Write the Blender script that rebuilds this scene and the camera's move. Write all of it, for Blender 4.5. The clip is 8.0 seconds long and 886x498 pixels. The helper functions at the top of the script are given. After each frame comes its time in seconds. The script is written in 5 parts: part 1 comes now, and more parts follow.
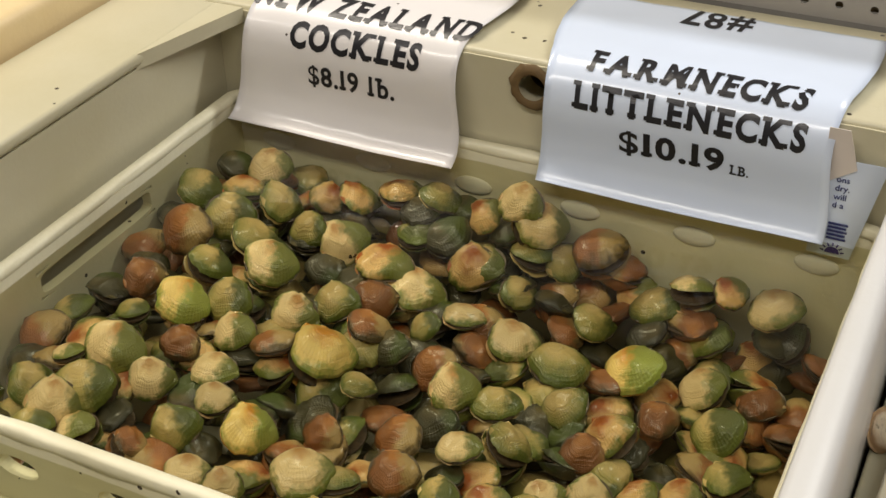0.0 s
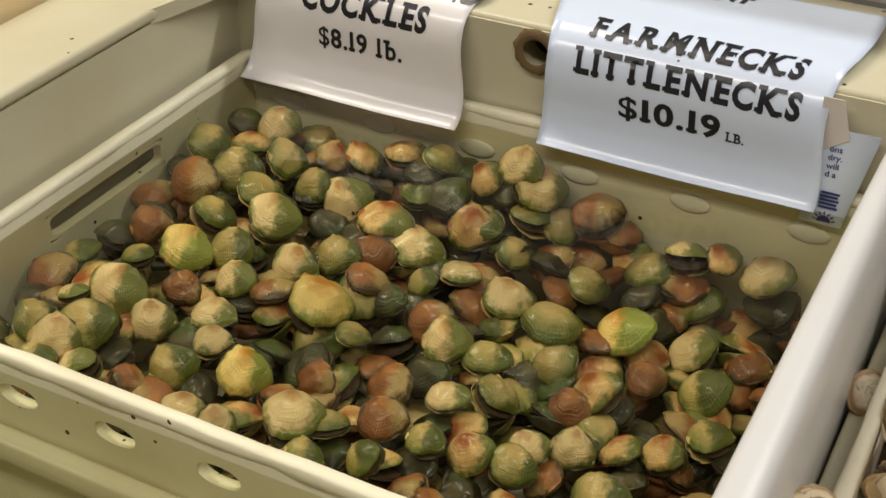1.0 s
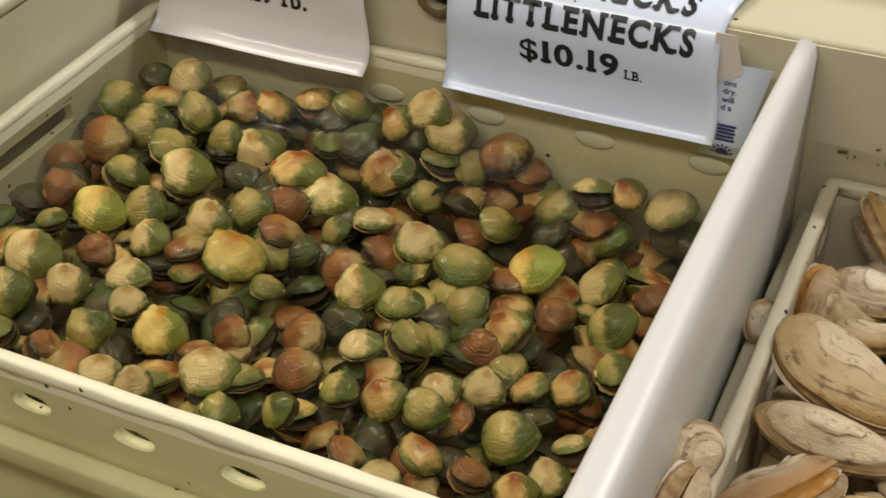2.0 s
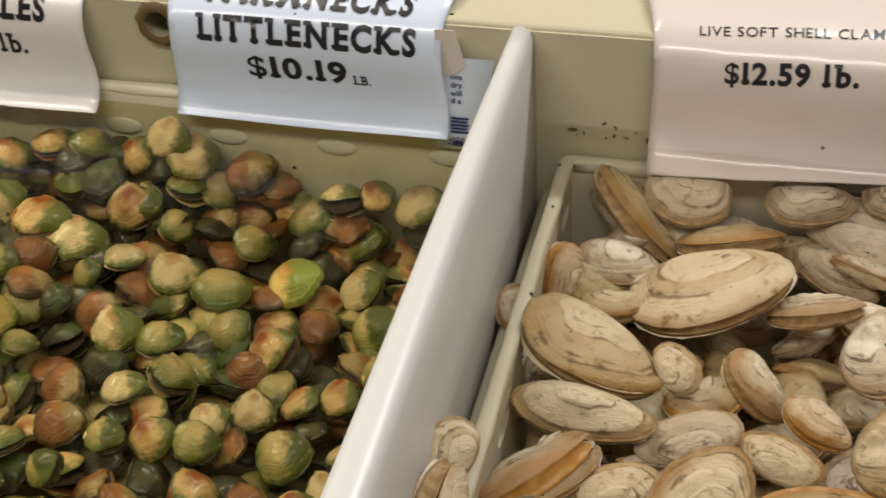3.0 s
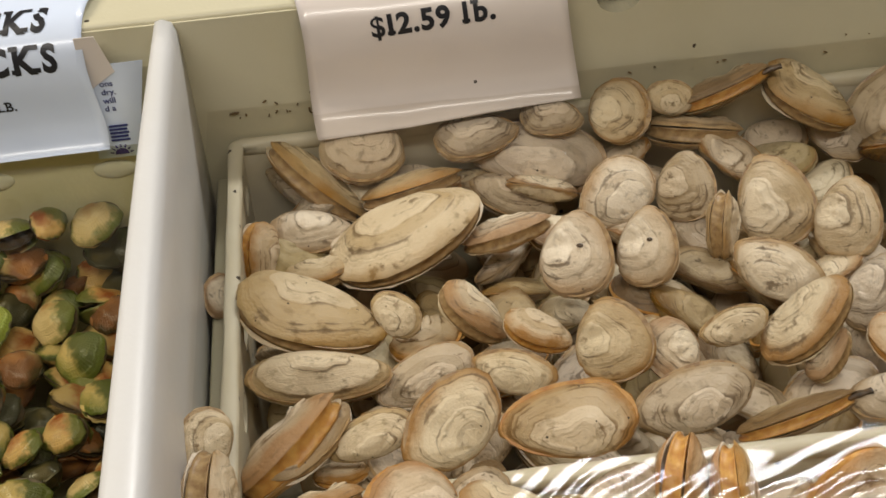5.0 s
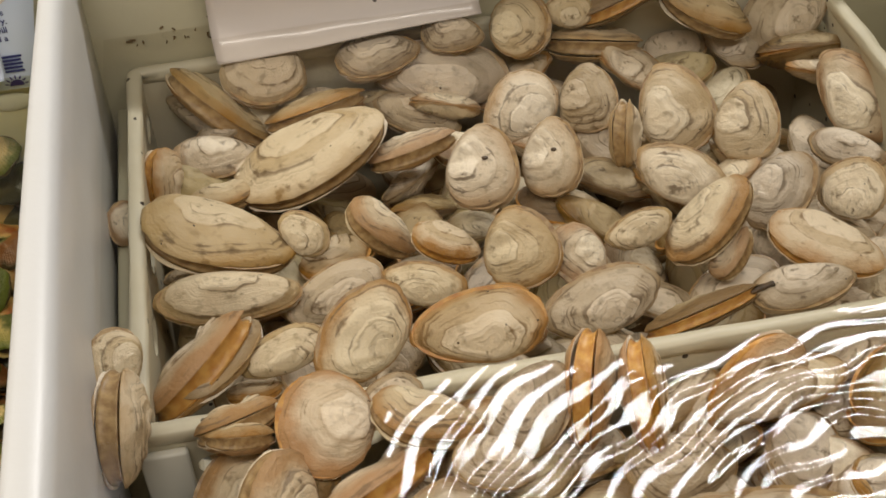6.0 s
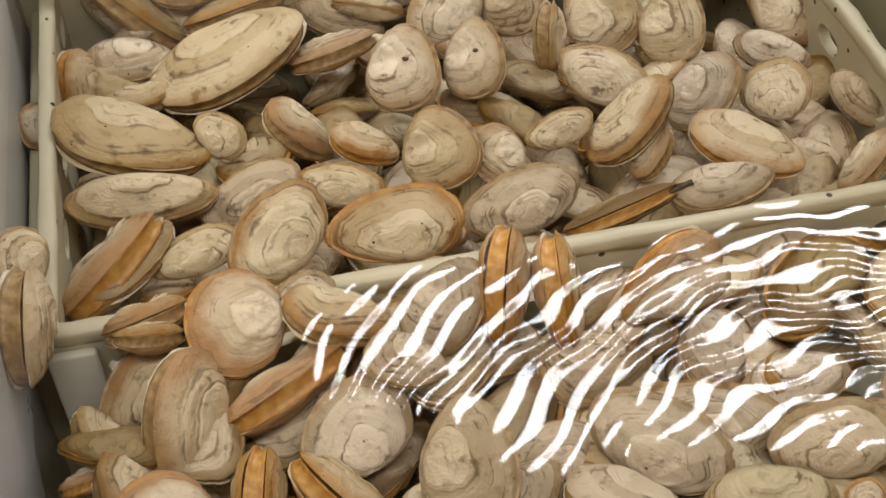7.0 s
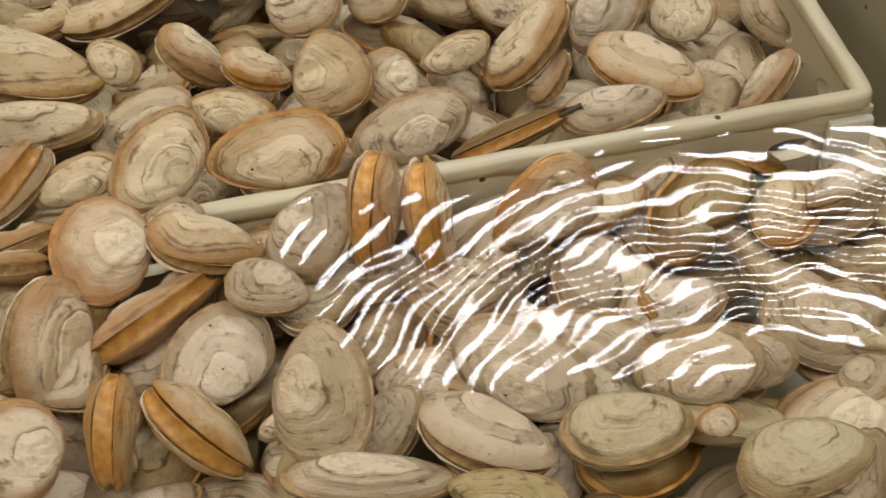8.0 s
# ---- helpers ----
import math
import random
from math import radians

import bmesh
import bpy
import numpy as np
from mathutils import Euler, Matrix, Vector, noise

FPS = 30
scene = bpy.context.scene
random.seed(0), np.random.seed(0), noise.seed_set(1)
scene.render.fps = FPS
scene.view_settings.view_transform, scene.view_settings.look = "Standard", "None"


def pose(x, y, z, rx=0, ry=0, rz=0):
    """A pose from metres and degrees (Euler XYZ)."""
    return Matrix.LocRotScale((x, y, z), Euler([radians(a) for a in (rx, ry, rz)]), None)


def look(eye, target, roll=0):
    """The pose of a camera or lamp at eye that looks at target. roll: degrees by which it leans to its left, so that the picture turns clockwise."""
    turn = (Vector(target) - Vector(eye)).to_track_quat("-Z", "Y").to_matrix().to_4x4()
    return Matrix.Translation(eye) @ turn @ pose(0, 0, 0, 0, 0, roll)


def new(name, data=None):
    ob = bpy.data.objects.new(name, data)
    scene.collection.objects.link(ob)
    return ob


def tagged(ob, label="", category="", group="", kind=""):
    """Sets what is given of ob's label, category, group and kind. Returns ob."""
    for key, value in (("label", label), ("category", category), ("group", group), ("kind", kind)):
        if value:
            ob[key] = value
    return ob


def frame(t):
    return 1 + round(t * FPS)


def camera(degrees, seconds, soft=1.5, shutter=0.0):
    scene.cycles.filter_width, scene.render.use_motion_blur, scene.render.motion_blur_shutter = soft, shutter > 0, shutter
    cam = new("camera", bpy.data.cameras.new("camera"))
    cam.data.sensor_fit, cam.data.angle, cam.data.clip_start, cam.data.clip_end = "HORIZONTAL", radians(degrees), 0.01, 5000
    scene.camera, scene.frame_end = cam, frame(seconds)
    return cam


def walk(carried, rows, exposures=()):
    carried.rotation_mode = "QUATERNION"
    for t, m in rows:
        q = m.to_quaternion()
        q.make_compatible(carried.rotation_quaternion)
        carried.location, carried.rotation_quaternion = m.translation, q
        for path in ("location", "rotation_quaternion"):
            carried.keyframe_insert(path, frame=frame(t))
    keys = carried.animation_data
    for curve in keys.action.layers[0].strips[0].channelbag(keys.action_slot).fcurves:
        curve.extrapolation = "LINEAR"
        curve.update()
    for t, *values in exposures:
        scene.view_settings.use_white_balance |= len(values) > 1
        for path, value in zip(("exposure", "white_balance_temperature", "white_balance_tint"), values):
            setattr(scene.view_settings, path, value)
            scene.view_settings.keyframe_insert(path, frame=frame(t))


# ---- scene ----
cam = camera(37.1, 8.0, soft=1.5, shutter=0.2)
PATH = [
    (0, (0.069, -0.881, 1.358), (-0.683, 0.602, 0.247), -1.5),
    (0.5, (0.074, -0.916, 1.336), (-0.675, 0.597, 0.263), 0.1),
    (1, (0.106, -0.901, 1.347), (-0.683, 0.557, 0.228), -0.5),
    (1.2, (0.108, -0.902, 1.349), (-0.671, 0.55, 0.215), -0.9),
    (2.3, (0.175, -0.87, 1.389), (-0.494, 0.543, 0.142), -3.3),
    (2.5, (0.192, -0.863, 1.386), (-0.443, 0.571, 0.144), -4.2),
    (3, (0.194, -0.857, 1.398), (-0.258, 0.63, 0.14), -4.2),
    (3.5, (0.185, -0.868, 1.392), (-0.095, 0.676, 0.152), -4.2),
    (4, (0.177, -0.874, 1.391), (0.046, 0.687, 0.148), -4.5),
    (5.5, (0.143, -0.893, 1.367), (0.305, 0.623, 0.072), -4.3),
    (6, (0.152, -0.903, 1.357), (0.36, 0.577, 0.028), -3.9),
    (6.5, (0.163, -0.908, 1.348), (0.407, 0.528, -0.022), -3.0),
    (7, (0.172, -0.912, 1.335), (0.433, 0.483, -0.074), -2.3),
    (7.5, (0.199, -0.915, 1.316), (0.445, 0.461, -0.115), -2.6),
    (8, (0.261, -0.926, 1.32), (0.456, 0.41, -0.156), -4.3),
]
walk(cam, [(t, look(eye, target, roll)) for t, eye, target, roll in PATH])

# ---- room light: one strip placed by the water's glints, two unseen fill strips added ----
world = bpy.data.worlds.new("world")
scene.world = world
world.use_nodes = True
world.node_tree.nodes["Background"].inputs[0].default_value = (0.9, 0.85, 0.78, 1)
world.node_tree.nodes["Background"].inputs[1].default_value = 0.02
scene.view_settings.exposure = 0.0


def strip_light(x, y, z, sx, sy, watts, colour):
    lamp = bpy.data.lights.new("overhead_strip", "AREA")
    lamp.shape, lamp.size, lamp.size_y, lamp.energy, lamp.color = "RECTANGLE", sx, sy, watts, colour
    ob = new("overhead_strip", lamp)
    ob.matrix_basis = pose(x, y, z)


strip_light(1.12, 1.06, 2.70, 1.50, 0.21, 46, (0.985, 0.975, 0.965))
# added fill, no known fixture: brightens the left compartment and its rim
strip_light(-1.65, 0.35, 2.70, 1.6, 0.25, 44, (1.0, 0.91, 0.77))
# added fill from the viewer's side, no known fixture: brightens the signs
strip_light(-0.2, -1.3, 2.70, 3.2, 0.3, 39, (1.0, 0.93, 0.85))


# ---- materials ----
def material(name, colour, rough=0.5, metal=0.0):
    mat = bpy.data.materials.new(name)
    mat.use_nodes = True
    bsdf = mat.node_tree.nodes["Principled BSDF"]
    bsdf.inputs["Base Color"].default_value = (*colour, 1)
    bsdf.inputs["Roughness"].default_value = rough
    bsdf.inputs["Metallic"].default_value = metal
    return mat, mat.node_tree.nodes, mat.node_tree.links, bsdf


def node(nodes, kind, **values):
    n = nodes.new(kind)
    for key, value in values.items():
        if key in n.inputs:
            n.inputs[key].default_value = value
    return n


def ramp(nodes, stops):
    n = nodes.new("ShaderNodeValToRGB")
    el = n.color_ramp.elements
    while len(el) < len(stops):
        el.new(0.5)
    for e, (p, c) in zip(el, stops):
        e.position, e.color = p, (*c, 1) if len(c) == 3 else c
    return n


def mix(nodes, links, fac, a, b, blend="MIX"):
    n = nodes.new("ShaderNodeMix")
    n.data_type, n.blend_type = "RGBA", blend
    for socket, value in ((n.inputs[0], fac), (n.inputs[6], a), (n.inputs[7], b)):
        if hasattr(value, "links"):
            links.new(value, socket)
        else:
            socket.default_value = value if not isinstance(value, tuple) else (*value, 1)
    return n.outputs[2]


def maths(nodes, links, op, a, b=0.0, clamp=False):
    n = nodes.new("ShaderNodeMath")
    n.operation, n.use_clamp = op, clamp
    for socket, value in ((n.inputs[0], a), (n.inputs[1], b)):
        if hasattr(value, "links"):
            links.new(value, socket)
        else:
            socket.default_value = value
    return n.outputs[0]


def plastic(name, base, stain, rough, specks=0.0, stain_amount=0.5, bump=0.15):
    """Moulded plastic or gelcoat with faint blotches, scuffs and dark specks."""
    mat, nodes, links, bsdf = material(name, base, rough)
    co = nodes.new("ShaderNodeNewGeometry").outputs["Position"]
    big = node(nodes, "ShaderNodeTexNoise", Scale=7.0, Detail=5.0, Roughness=0.6)
    fine = node(nodes, "ShaderNodeTexNoise", Scale=240.0, Detail=3.0)
    dots = node(nodes, "ShaderNodeTexVoronoi", Scale=55.0)
    for n in (big, fine, dots):
        links.new(co, n.inputs["Vector"])
    r = ramp(nodes, [(0.45, (0, 0, 0)), (0.8, (1, 1, 1))])
    links.new(big.outputs["Fac"], r.inputs[0])
    col = mix(nodes, links, maths(nodes, links, "MULTIPLY", r.outputs[0], stain_amount), base, stain)
    if specks:
        gate = node(nodes, "ShaderNodeTexNoise", Scale=16.0, Detail=2.0)
        links.new(co, gate.inputs["Vector"])
        d = maths(nodes, links, "LESS_THAN", dots.outputs["Distance"], 0.11)
        g = maths(nodes, links, "GREATER_THAN", gate.outputs["Fac"], 1.0 - specks)
        col = mix(nodes, links, maths(nodes, links, "MULTIPLY", d, g), col, (0.05, 0.035, 0.02))
    links.new(col, bsdf.inputs["Base Color"])
    rr = node(nodes, "ShaderNodeMapRange", **{"To Min": rough - 0.1, "To Max": rough + 0.15})
    links.new(big.outputs["Fac"], rr.inputs[0])
    links.new(rr.outputs[0], bsdf.inputs["Roughness"])
    b = node(nodes, "ShaderNodeBump", Strength=bump, Distance=0.001)
    links.new(fine.outputs["Fac"], b.inputs["Height"])
    links.new(b.outputs[0], bsdf.inputs["Normal"])
    return mat


TANK = plastic("tank_gelcoat", (0.57, 0.53, 0.375), (0.47, 0.42, 0.24), 0.35, 0.38, 0.55)
DIVIDER = plastic("divider_gelcoat", (0.66, 0.655, 0.64), (0.55, 0.53, 0.47), 0.3, 0.3, 0.4)
CRATE = plastic("crate_plastic", (0.78, 0.74, 0.54), (0.55, 0.49, 0.29), 0.45, 0.42, 0.6, 0.3)
CRATE_GREY = plastic("crate_plastic_grey", (0.66, 0.605, 0.45), (0.48, 0.41, 0.24), 0.45, 0.56, 0.6, 0.3)
PALE_PLASTIC = plastic("pale_plastic", (0.78, 0.76, 0.66), (0.64, 0.61, 0.50), 0.4, 0.0, 0.4)
WOOD_CREAM = plastic("cream_board", (0.74, 0.58, 0.32), (0.66, 0.46, 0.2), 0.4, 0.0, 0.5)
STEEL = plastic("perforated_sheet", (0.44, 0.42, 0.39), (0.34, 0.32, 0.29), 0.5, 0.0, 0.5)
ROOM = plastic("painted_wall", (0.34, 0.31, 0.27), (0.28, 0.25, 0.21), 0.7, 0.0, 0.4)
FLOOR = plastic("shop_floor", (0.16, 0.15, 0.13), (0.10, 0.09, 0.08), 0.5, 0.0, 0.6)
DARK = plastic("dark_pipe", (0.14, 0.105, 0.055), (0.20, 0.15, 0.07), 0.5, 0.0, 0.6)
STAIN = plastic("brown_scale", (0.16, 0.10, 0.04), (0.05, 0.035, 0.02), 0.7, 0.0, 0.8, 0.5)
INK = material("black_ink", (0.012, 0.012, 0.016), 0.35)[0]
BLUE_INK = material("blue_ink", (0.03, 0.04, 0.16), 0.4)[0]
PURPLE_INK = material("purple_ink", (0.06, 0.045, 0.20), 0.4)[0]


def paper(name, base):
    """Laminated paper: white sheet under clear film with a few scuffs."""
    mat, nodes, links, bsdf = material(name, base, 0.3)
    co = nodes.new("ShaderNodeNewGeometry").outputs["Position"]
    n = node(nodes, "ShaderNodeTexNoise", Scale=9.0, Detail=4.0)
    v = node(nodes, "ShaderNodeTexVoronoi", Scale=38.0)
    w = node(nodes, "ShaderNodeTexNoise", Scale=30.0, Detail=2.0)
    for k in (n, v, w):
        links.new(co, k.inputs["Vector"])
    r = ramp(nodes, [(0.4, (0, 0, 0)), (0.8, (1, 1, 1))])
    links.new(n.outputs["Fac"], r.inputs[0])
    col = mix(nodes, links, maths(nodes, links, "MULTIPLY", r.outputs[0], 0.3), base, tuple(c * 0.85 for c in base))
    d = maths(nodes, links, "LESS_THAN", v.outputs["Distance"], 0.055)
    d = maths(nodes, links, "MULTIPLY", d, maths(nodes, links, "GREATER_THAN", w.outputs["Fac"], 0.57))
    links.new(mix(nodes, links, d, col, (0.12, 0.1, 0.09)), bsdf.inputs["Base Color"])
    b = node(nodes, "ShaderNodeBump", Strength=0.12, Distance=0.004)
    links.new(w.outputs["Fac"], b.inputs["Height"])
    links.new(b.outputs[0], bsdf.inputs["Normal"])
    bsdf.inputs["Coat Weight"].default_value = 0.6
    bsdf.inputs["Coat Roughness"].default_value = 0.12
    return mat


PAPER = paper("laminated_paper", (0.79, 0.765, 0.76))
# blue reflection on the film is put into this sheet's base colour
PAPER_BLUE = paper("laminated_paper_blue_sheen", (0.66, 0.745, 0.90))
PAPER_WARM = paper("laminated_paper_warm", (0.71, 0.64, 0.585))


def shell_inputs(nodes, links):
    """Growth coordinates of a valve, and a place in space that differs from shell to shell."""
    growth = nodes.new("ShaderNodeUVMap")
    growth.uv_map = "growth"
    band = nodes.new("ShaderNodeUVMap")
    band.uv_map = "band"
    g, t = nodes.new("ShaderNodeSeparateXYZ"), nodes.new("ShaderNodeSeparateXYZ")
    links.new(growth.outputs[0], g.inputs[0])
    links.new(band.outputs[0], t.inputs[0])
    tc = nodes.new("ShaderNodeTexCoord")
    info = nodes.new("ShaderNodeObjectInfo")
    off = maths(nodes, links, "MULTIPLY", info.outputs["Random"], 57.0)
    comb = nodes.new("ShaderNodeCombineXYZ")
    links.new(off, comb.inputs[0])
    links.new(off, comb.inputs[2])
    shift = nodes.new("ShaderNodeVectorMath")
    shift.operation = "ADD"
    links.new(tc.outputs["Object"], shift.inputs[0])
    links.new(comb.outputs[0], shift.inputs[1])
    return g.outputs[0], g.outputs[1], t.outputs[0], t.outputs[1], tc.outputs["Object"], shift.outputs[0], off, info.outputs["Random"]


def centred(nodes, links, value, amount):
    return maths(nodes, links, "MULTIPLY", maths(nodes, links, "SUBTRACT", value, 0.5), amount)


def span(nodes, links, value, lo, hi, to_lo=0.0, to_hi=1.0):
    n = node(nodes, "ShaderNodeMapRange", **{"From Min": lo, "From Max": hi, "To Min": to_lo, "To Max": to_hi})
    links.new(value, n.inputs[0])
    return n.outputs[0]


def clam_shell(name, chalk, mid, margin, stain, margin_from, lines=0.3):
    """Soft-shell clam: chalky older growth stepping down in bands to a skinned, coloured margin."""
    mat, nodes, links, bsdf = material(name, mid, 0.45)
    u, v, tone, step, here, co, off, rnd = shell_inputs(nodes, links)
    big = node(nodes, "ShaderNodeTexNoise", Scale=1.3, Detail=3.0, Roughness=0.5)
    mid_n = node(nodes, "ShaderNodeTexNoise", Scale=4.5, Detail=5.0, Roughness=0.62)
    fine = node(nodes, "ShaderNodeTexNoise", Scale=24.0, Detail=4.0)
    gate = node(nodes, "ShaderNodeTexNoise", Scale=1.9, Detail=3.0)
    dots = node(nodes, "ShaderNodeTexVoronoi", Scale=3.2)
    for n in (big, mid_n, fine, gate, dots):
        links.new(co, n.inputs["Vector"])
    # uneven fine growth lines
    vv = maths(nodes, links, "ADD", v, maths(nodes, links, "MULTIPLY", mid_n.outputs["Fac"], 0.16))
    one = node(nodes, "ShaderNodeTexNoise", Scale=1.0, Detail=3.0, Roughness=0.7)
    one.noise_dimensions = "1D"
    links.new(maths(nodes, links, "ADD", maths(nodes, links, "MULTIPLY", vv, 13.0), off), one.inputs["W"])
    thin = span(nodes, links, one.outputs["Fac"], 0.45, 0.36)
    # chalk on the older bands, thinner skin on the younger
    worn = maths(nodes, links, "ADD", maths(nodes, links, "ADD", tone, 0.2), centred(nodes, links, big.outputs["Fac"], 1.1), True)
    col = mix(nodes, links, worn, mid, chalk)
    col = mix(nodes, links, span(nodes, links, mid_n.outputs["Fac"], 0.54, 0.68, 0.0, 0.5), col, tuple(c * 0.6 for c in mid))
    smear = maths(nodes, links, "MULTIPLY", span(nodes, links, mid_n.outputs["Fac"], 0.57, 0.66), span(nodes, links, gate.outputs["Fac"], 0.50, 0.60))
    col = mix(nodes, links, maths(nodes, links, "MULTIPLY", smear, 0.7), col, stain)
    edge = maths(nodes, links, "ADD", v, centred(nodes, links, big.outputs["Fac"], 0.75))
    edge = maths(nodes, links, "ADD", edge, centred(nodes, links, rnd, 0.25))
    col = mix(nodes, links, span(nodes, links, edge, margin_from - 0.10, margin_from + 0.16, 0.0, 0.9), col, margin)
    patch = span(nodes, links, gate.outputs["Fac"], 0.49, 0.62)
    col = mix(nodes, links, maths(nodes, links, "MULTIPLY", maths(nodes, links, "MULTIPLY", thin, patch), lines), col, stain)
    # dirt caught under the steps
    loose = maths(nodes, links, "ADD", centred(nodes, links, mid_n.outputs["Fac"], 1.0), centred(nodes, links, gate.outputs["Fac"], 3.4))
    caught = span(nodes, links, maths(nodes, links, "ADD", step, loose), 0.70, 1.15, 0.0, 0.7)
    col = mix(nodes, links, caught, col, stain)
    d = maths(nodes, links, "LESS_THAN", dots.outputs["Distance"], 0.065)
    d = maths(nodes, links, "MULTIPLY", d, maths(nodes, links, "GREATER_THAN", mid_n.outputs["Fac"], 0.5))
    col = mix(nodes, links, d, col, (0.05, 0.035, 0.02))
    hue = node(nodes, "ShaderNodeHueSaturation")
    links.new(maths(nodes, links, "ADD", 0.86, maths(nodes, links, "MULTIPLY", rnd, 0.22)), hue.inputs["Value"])
    links.new(maths(nodes, links, "SUBTRACT", 1.2, maths(nodes, links, "MULTIPLY", rnd, 0.4)), hue.inputs["Saturation"])
    links.new(col, hue.inputs["Color"])
    links.new(hue.outputs[0], bsdf.inputs["Base Color"])
    links.new(span(nodes, links, mid_n.outputs["Fac"], 0.3, 0.7, 0.34, 0.62), bsdf.inputs["Roughness"])
    h = maths(nodes, links, "ADD", maths(nodes, links, "MULTIPLY", one.outputs["Fac"], 0.65), maths(nodes, links, "MULTIPLY", fine.outputs["Fac"], 0.35))
    h = maths(nodes, links, "ADD", h, mid_n.outputs["Fac"])
    b = node(nodes, "ShaderNodeBump", Strength=0.7, Distance=0.0022)
    links.new(h, b.inputs["Height"])
    links.new(b.outputs[0], bsdf.inputs["Normal"])
    return mat


def cockle_shell(name, beak, mid, margin, flank, stain, beak_to, margin_from):
    """Cockle: coloured beak, paler middle, green margin and one flank tinted for algae and shading alike; fine ribs
    under a wet film.
    """
    mat, nodes, links, bsdf = material(name, mid, 0.35)
    u, v, tone, step, here, co, off, rnd = shell_inputs(nodes, links)
    big = node(nodes, "ShaderNodeTexNoise", Scale=0.95, Detail=1.5, Roughness=0.45)
    mid_n = node(nodes, "ShaderNodeTexNoise", Scale=4.0, Detail=4.0, Roughness=0.55)
    fine = node(nodes, "ShaderNodeTexNoise", Scale=22.0, Detail=3.0)
    for n in (big, mid_n, fine):
        links.new(co, n.inputs["Vector"])
    one = node(nodes, "ShaderNodeTexNoise", Scale=1.0, Detail=2.0, Roughness=0.6)
    one.noise_dimensions = "1D"
    links.new(maths(nodes, links, "ADD", maths(nodes, links, "MULTIPLY", v, 18.0), off), one.inputs["W"])
    vv = maths(nodes, links, "ADD", v, centred(nodes, links, big.outputs["Fac"], 0.55))
    vv = maths(nodes, links, "ADD", vv, centred(nodes, links, mid_n.outputs["Fac"], 0.42))
    col = mix(nodes, links, span(nodes, links, vv, beak_to - 0.18, beak_to + 0.2), beak, mid)
    col = mix(nodes, links, span(nodes, links, one.outputs["Fac"], 0.46, 0.34, 0.0, 0.14), col, stain)
    where = nodes.new("ShaderNodeSeparateXYZ")
    links.new(here, where.inputs[0])
    lean = maths(nodes, links, "MULTIPLY", where.outputs[0], 0.9)
    lean = maths(nodes, links, "ADD", lean, centred(nodes, links, rnd, 0.9))
    lean = maths(nodes, links, "ADD", lean, centred(nodes, links, mid_n.outputs["Fac"], 0.7))
    # flank colour holds both the algae and the shell's shaded side
    col = mix(nodes, links, span(nodes, links, lean, 0.18, 0.48, 0.0, 0.92), col, flank)
    col = mix(nodes, links, span(nodes, links, vv, margin_from - 0.06, margin_from + 0.14), col, margin)
    hue = node(nodes, "ShaderNodeHueSaturation")
    links.new(maths(nodes, links, "ADD", 0.84, maths(nodes, links, "MULTIPLY", rnd, 0.48)), hue.inputs["Value"])
    links.new(col, hue.inputs["Color"])
    links.new(hue.outputs[0], bsdf.inputs["Base Color"])
    bsdf.inputs["Coat Weight"].default_value = 0.3
    bsdf.inputs["Coat Roughness"].default_value = 0.2
    rib = maths(nodes, links, "SINE", maths(nodes, links, "MULTIPLY", u, 42 * 6.2832))
    h = maths(nodes, links, "ADD", maths(nodes, links, "MULTIPLY", one.outputs["Fac"], 0.8), maths(nodes, links, "MULTIPLY", rib, 0.08))
    h = maths(nodes, links, "ADD", h, maths(nodes, links, "MULTIPLY", fine.outputs["Fac"], 0.4))
    b = node(nodes, "ShaderNodeBump", Strength=0.6, Distance=0.0018)
    links.new(h, b.inputs["Height"])
    links.new(b.outputs[0], bsdf.inputs["Normal"])
    return mat


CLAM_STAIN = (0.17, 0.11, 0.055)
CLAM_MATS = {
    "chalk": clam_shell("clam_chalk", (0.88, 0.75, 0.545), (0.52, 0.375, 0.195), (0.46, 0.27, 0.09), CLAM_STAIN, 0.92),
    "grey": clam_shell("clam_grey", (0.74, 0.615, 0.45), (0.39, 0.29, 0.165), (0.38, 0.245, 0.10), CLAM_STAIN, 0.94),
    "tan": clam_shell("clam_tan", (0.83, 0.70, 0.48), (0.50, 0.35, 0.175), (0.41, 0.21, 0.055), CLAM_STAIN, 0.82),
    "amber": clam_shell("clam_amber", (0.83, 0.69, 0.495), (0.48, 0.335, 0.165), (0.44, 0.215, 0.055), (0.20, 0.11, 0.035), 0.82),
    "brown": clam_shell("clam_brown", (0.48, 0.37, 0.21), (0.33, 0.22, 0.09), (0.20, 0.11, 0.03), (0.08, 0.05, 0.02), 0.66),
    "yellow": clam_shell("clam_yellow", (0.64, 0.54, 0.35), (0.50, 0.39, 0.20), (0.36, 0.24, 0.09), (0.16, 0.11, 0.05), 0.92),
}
COCKLE_STAIN = (0.10, 0.06, 0.02)
DEEP_GREEN = (0.05, 0.07, 0.012)
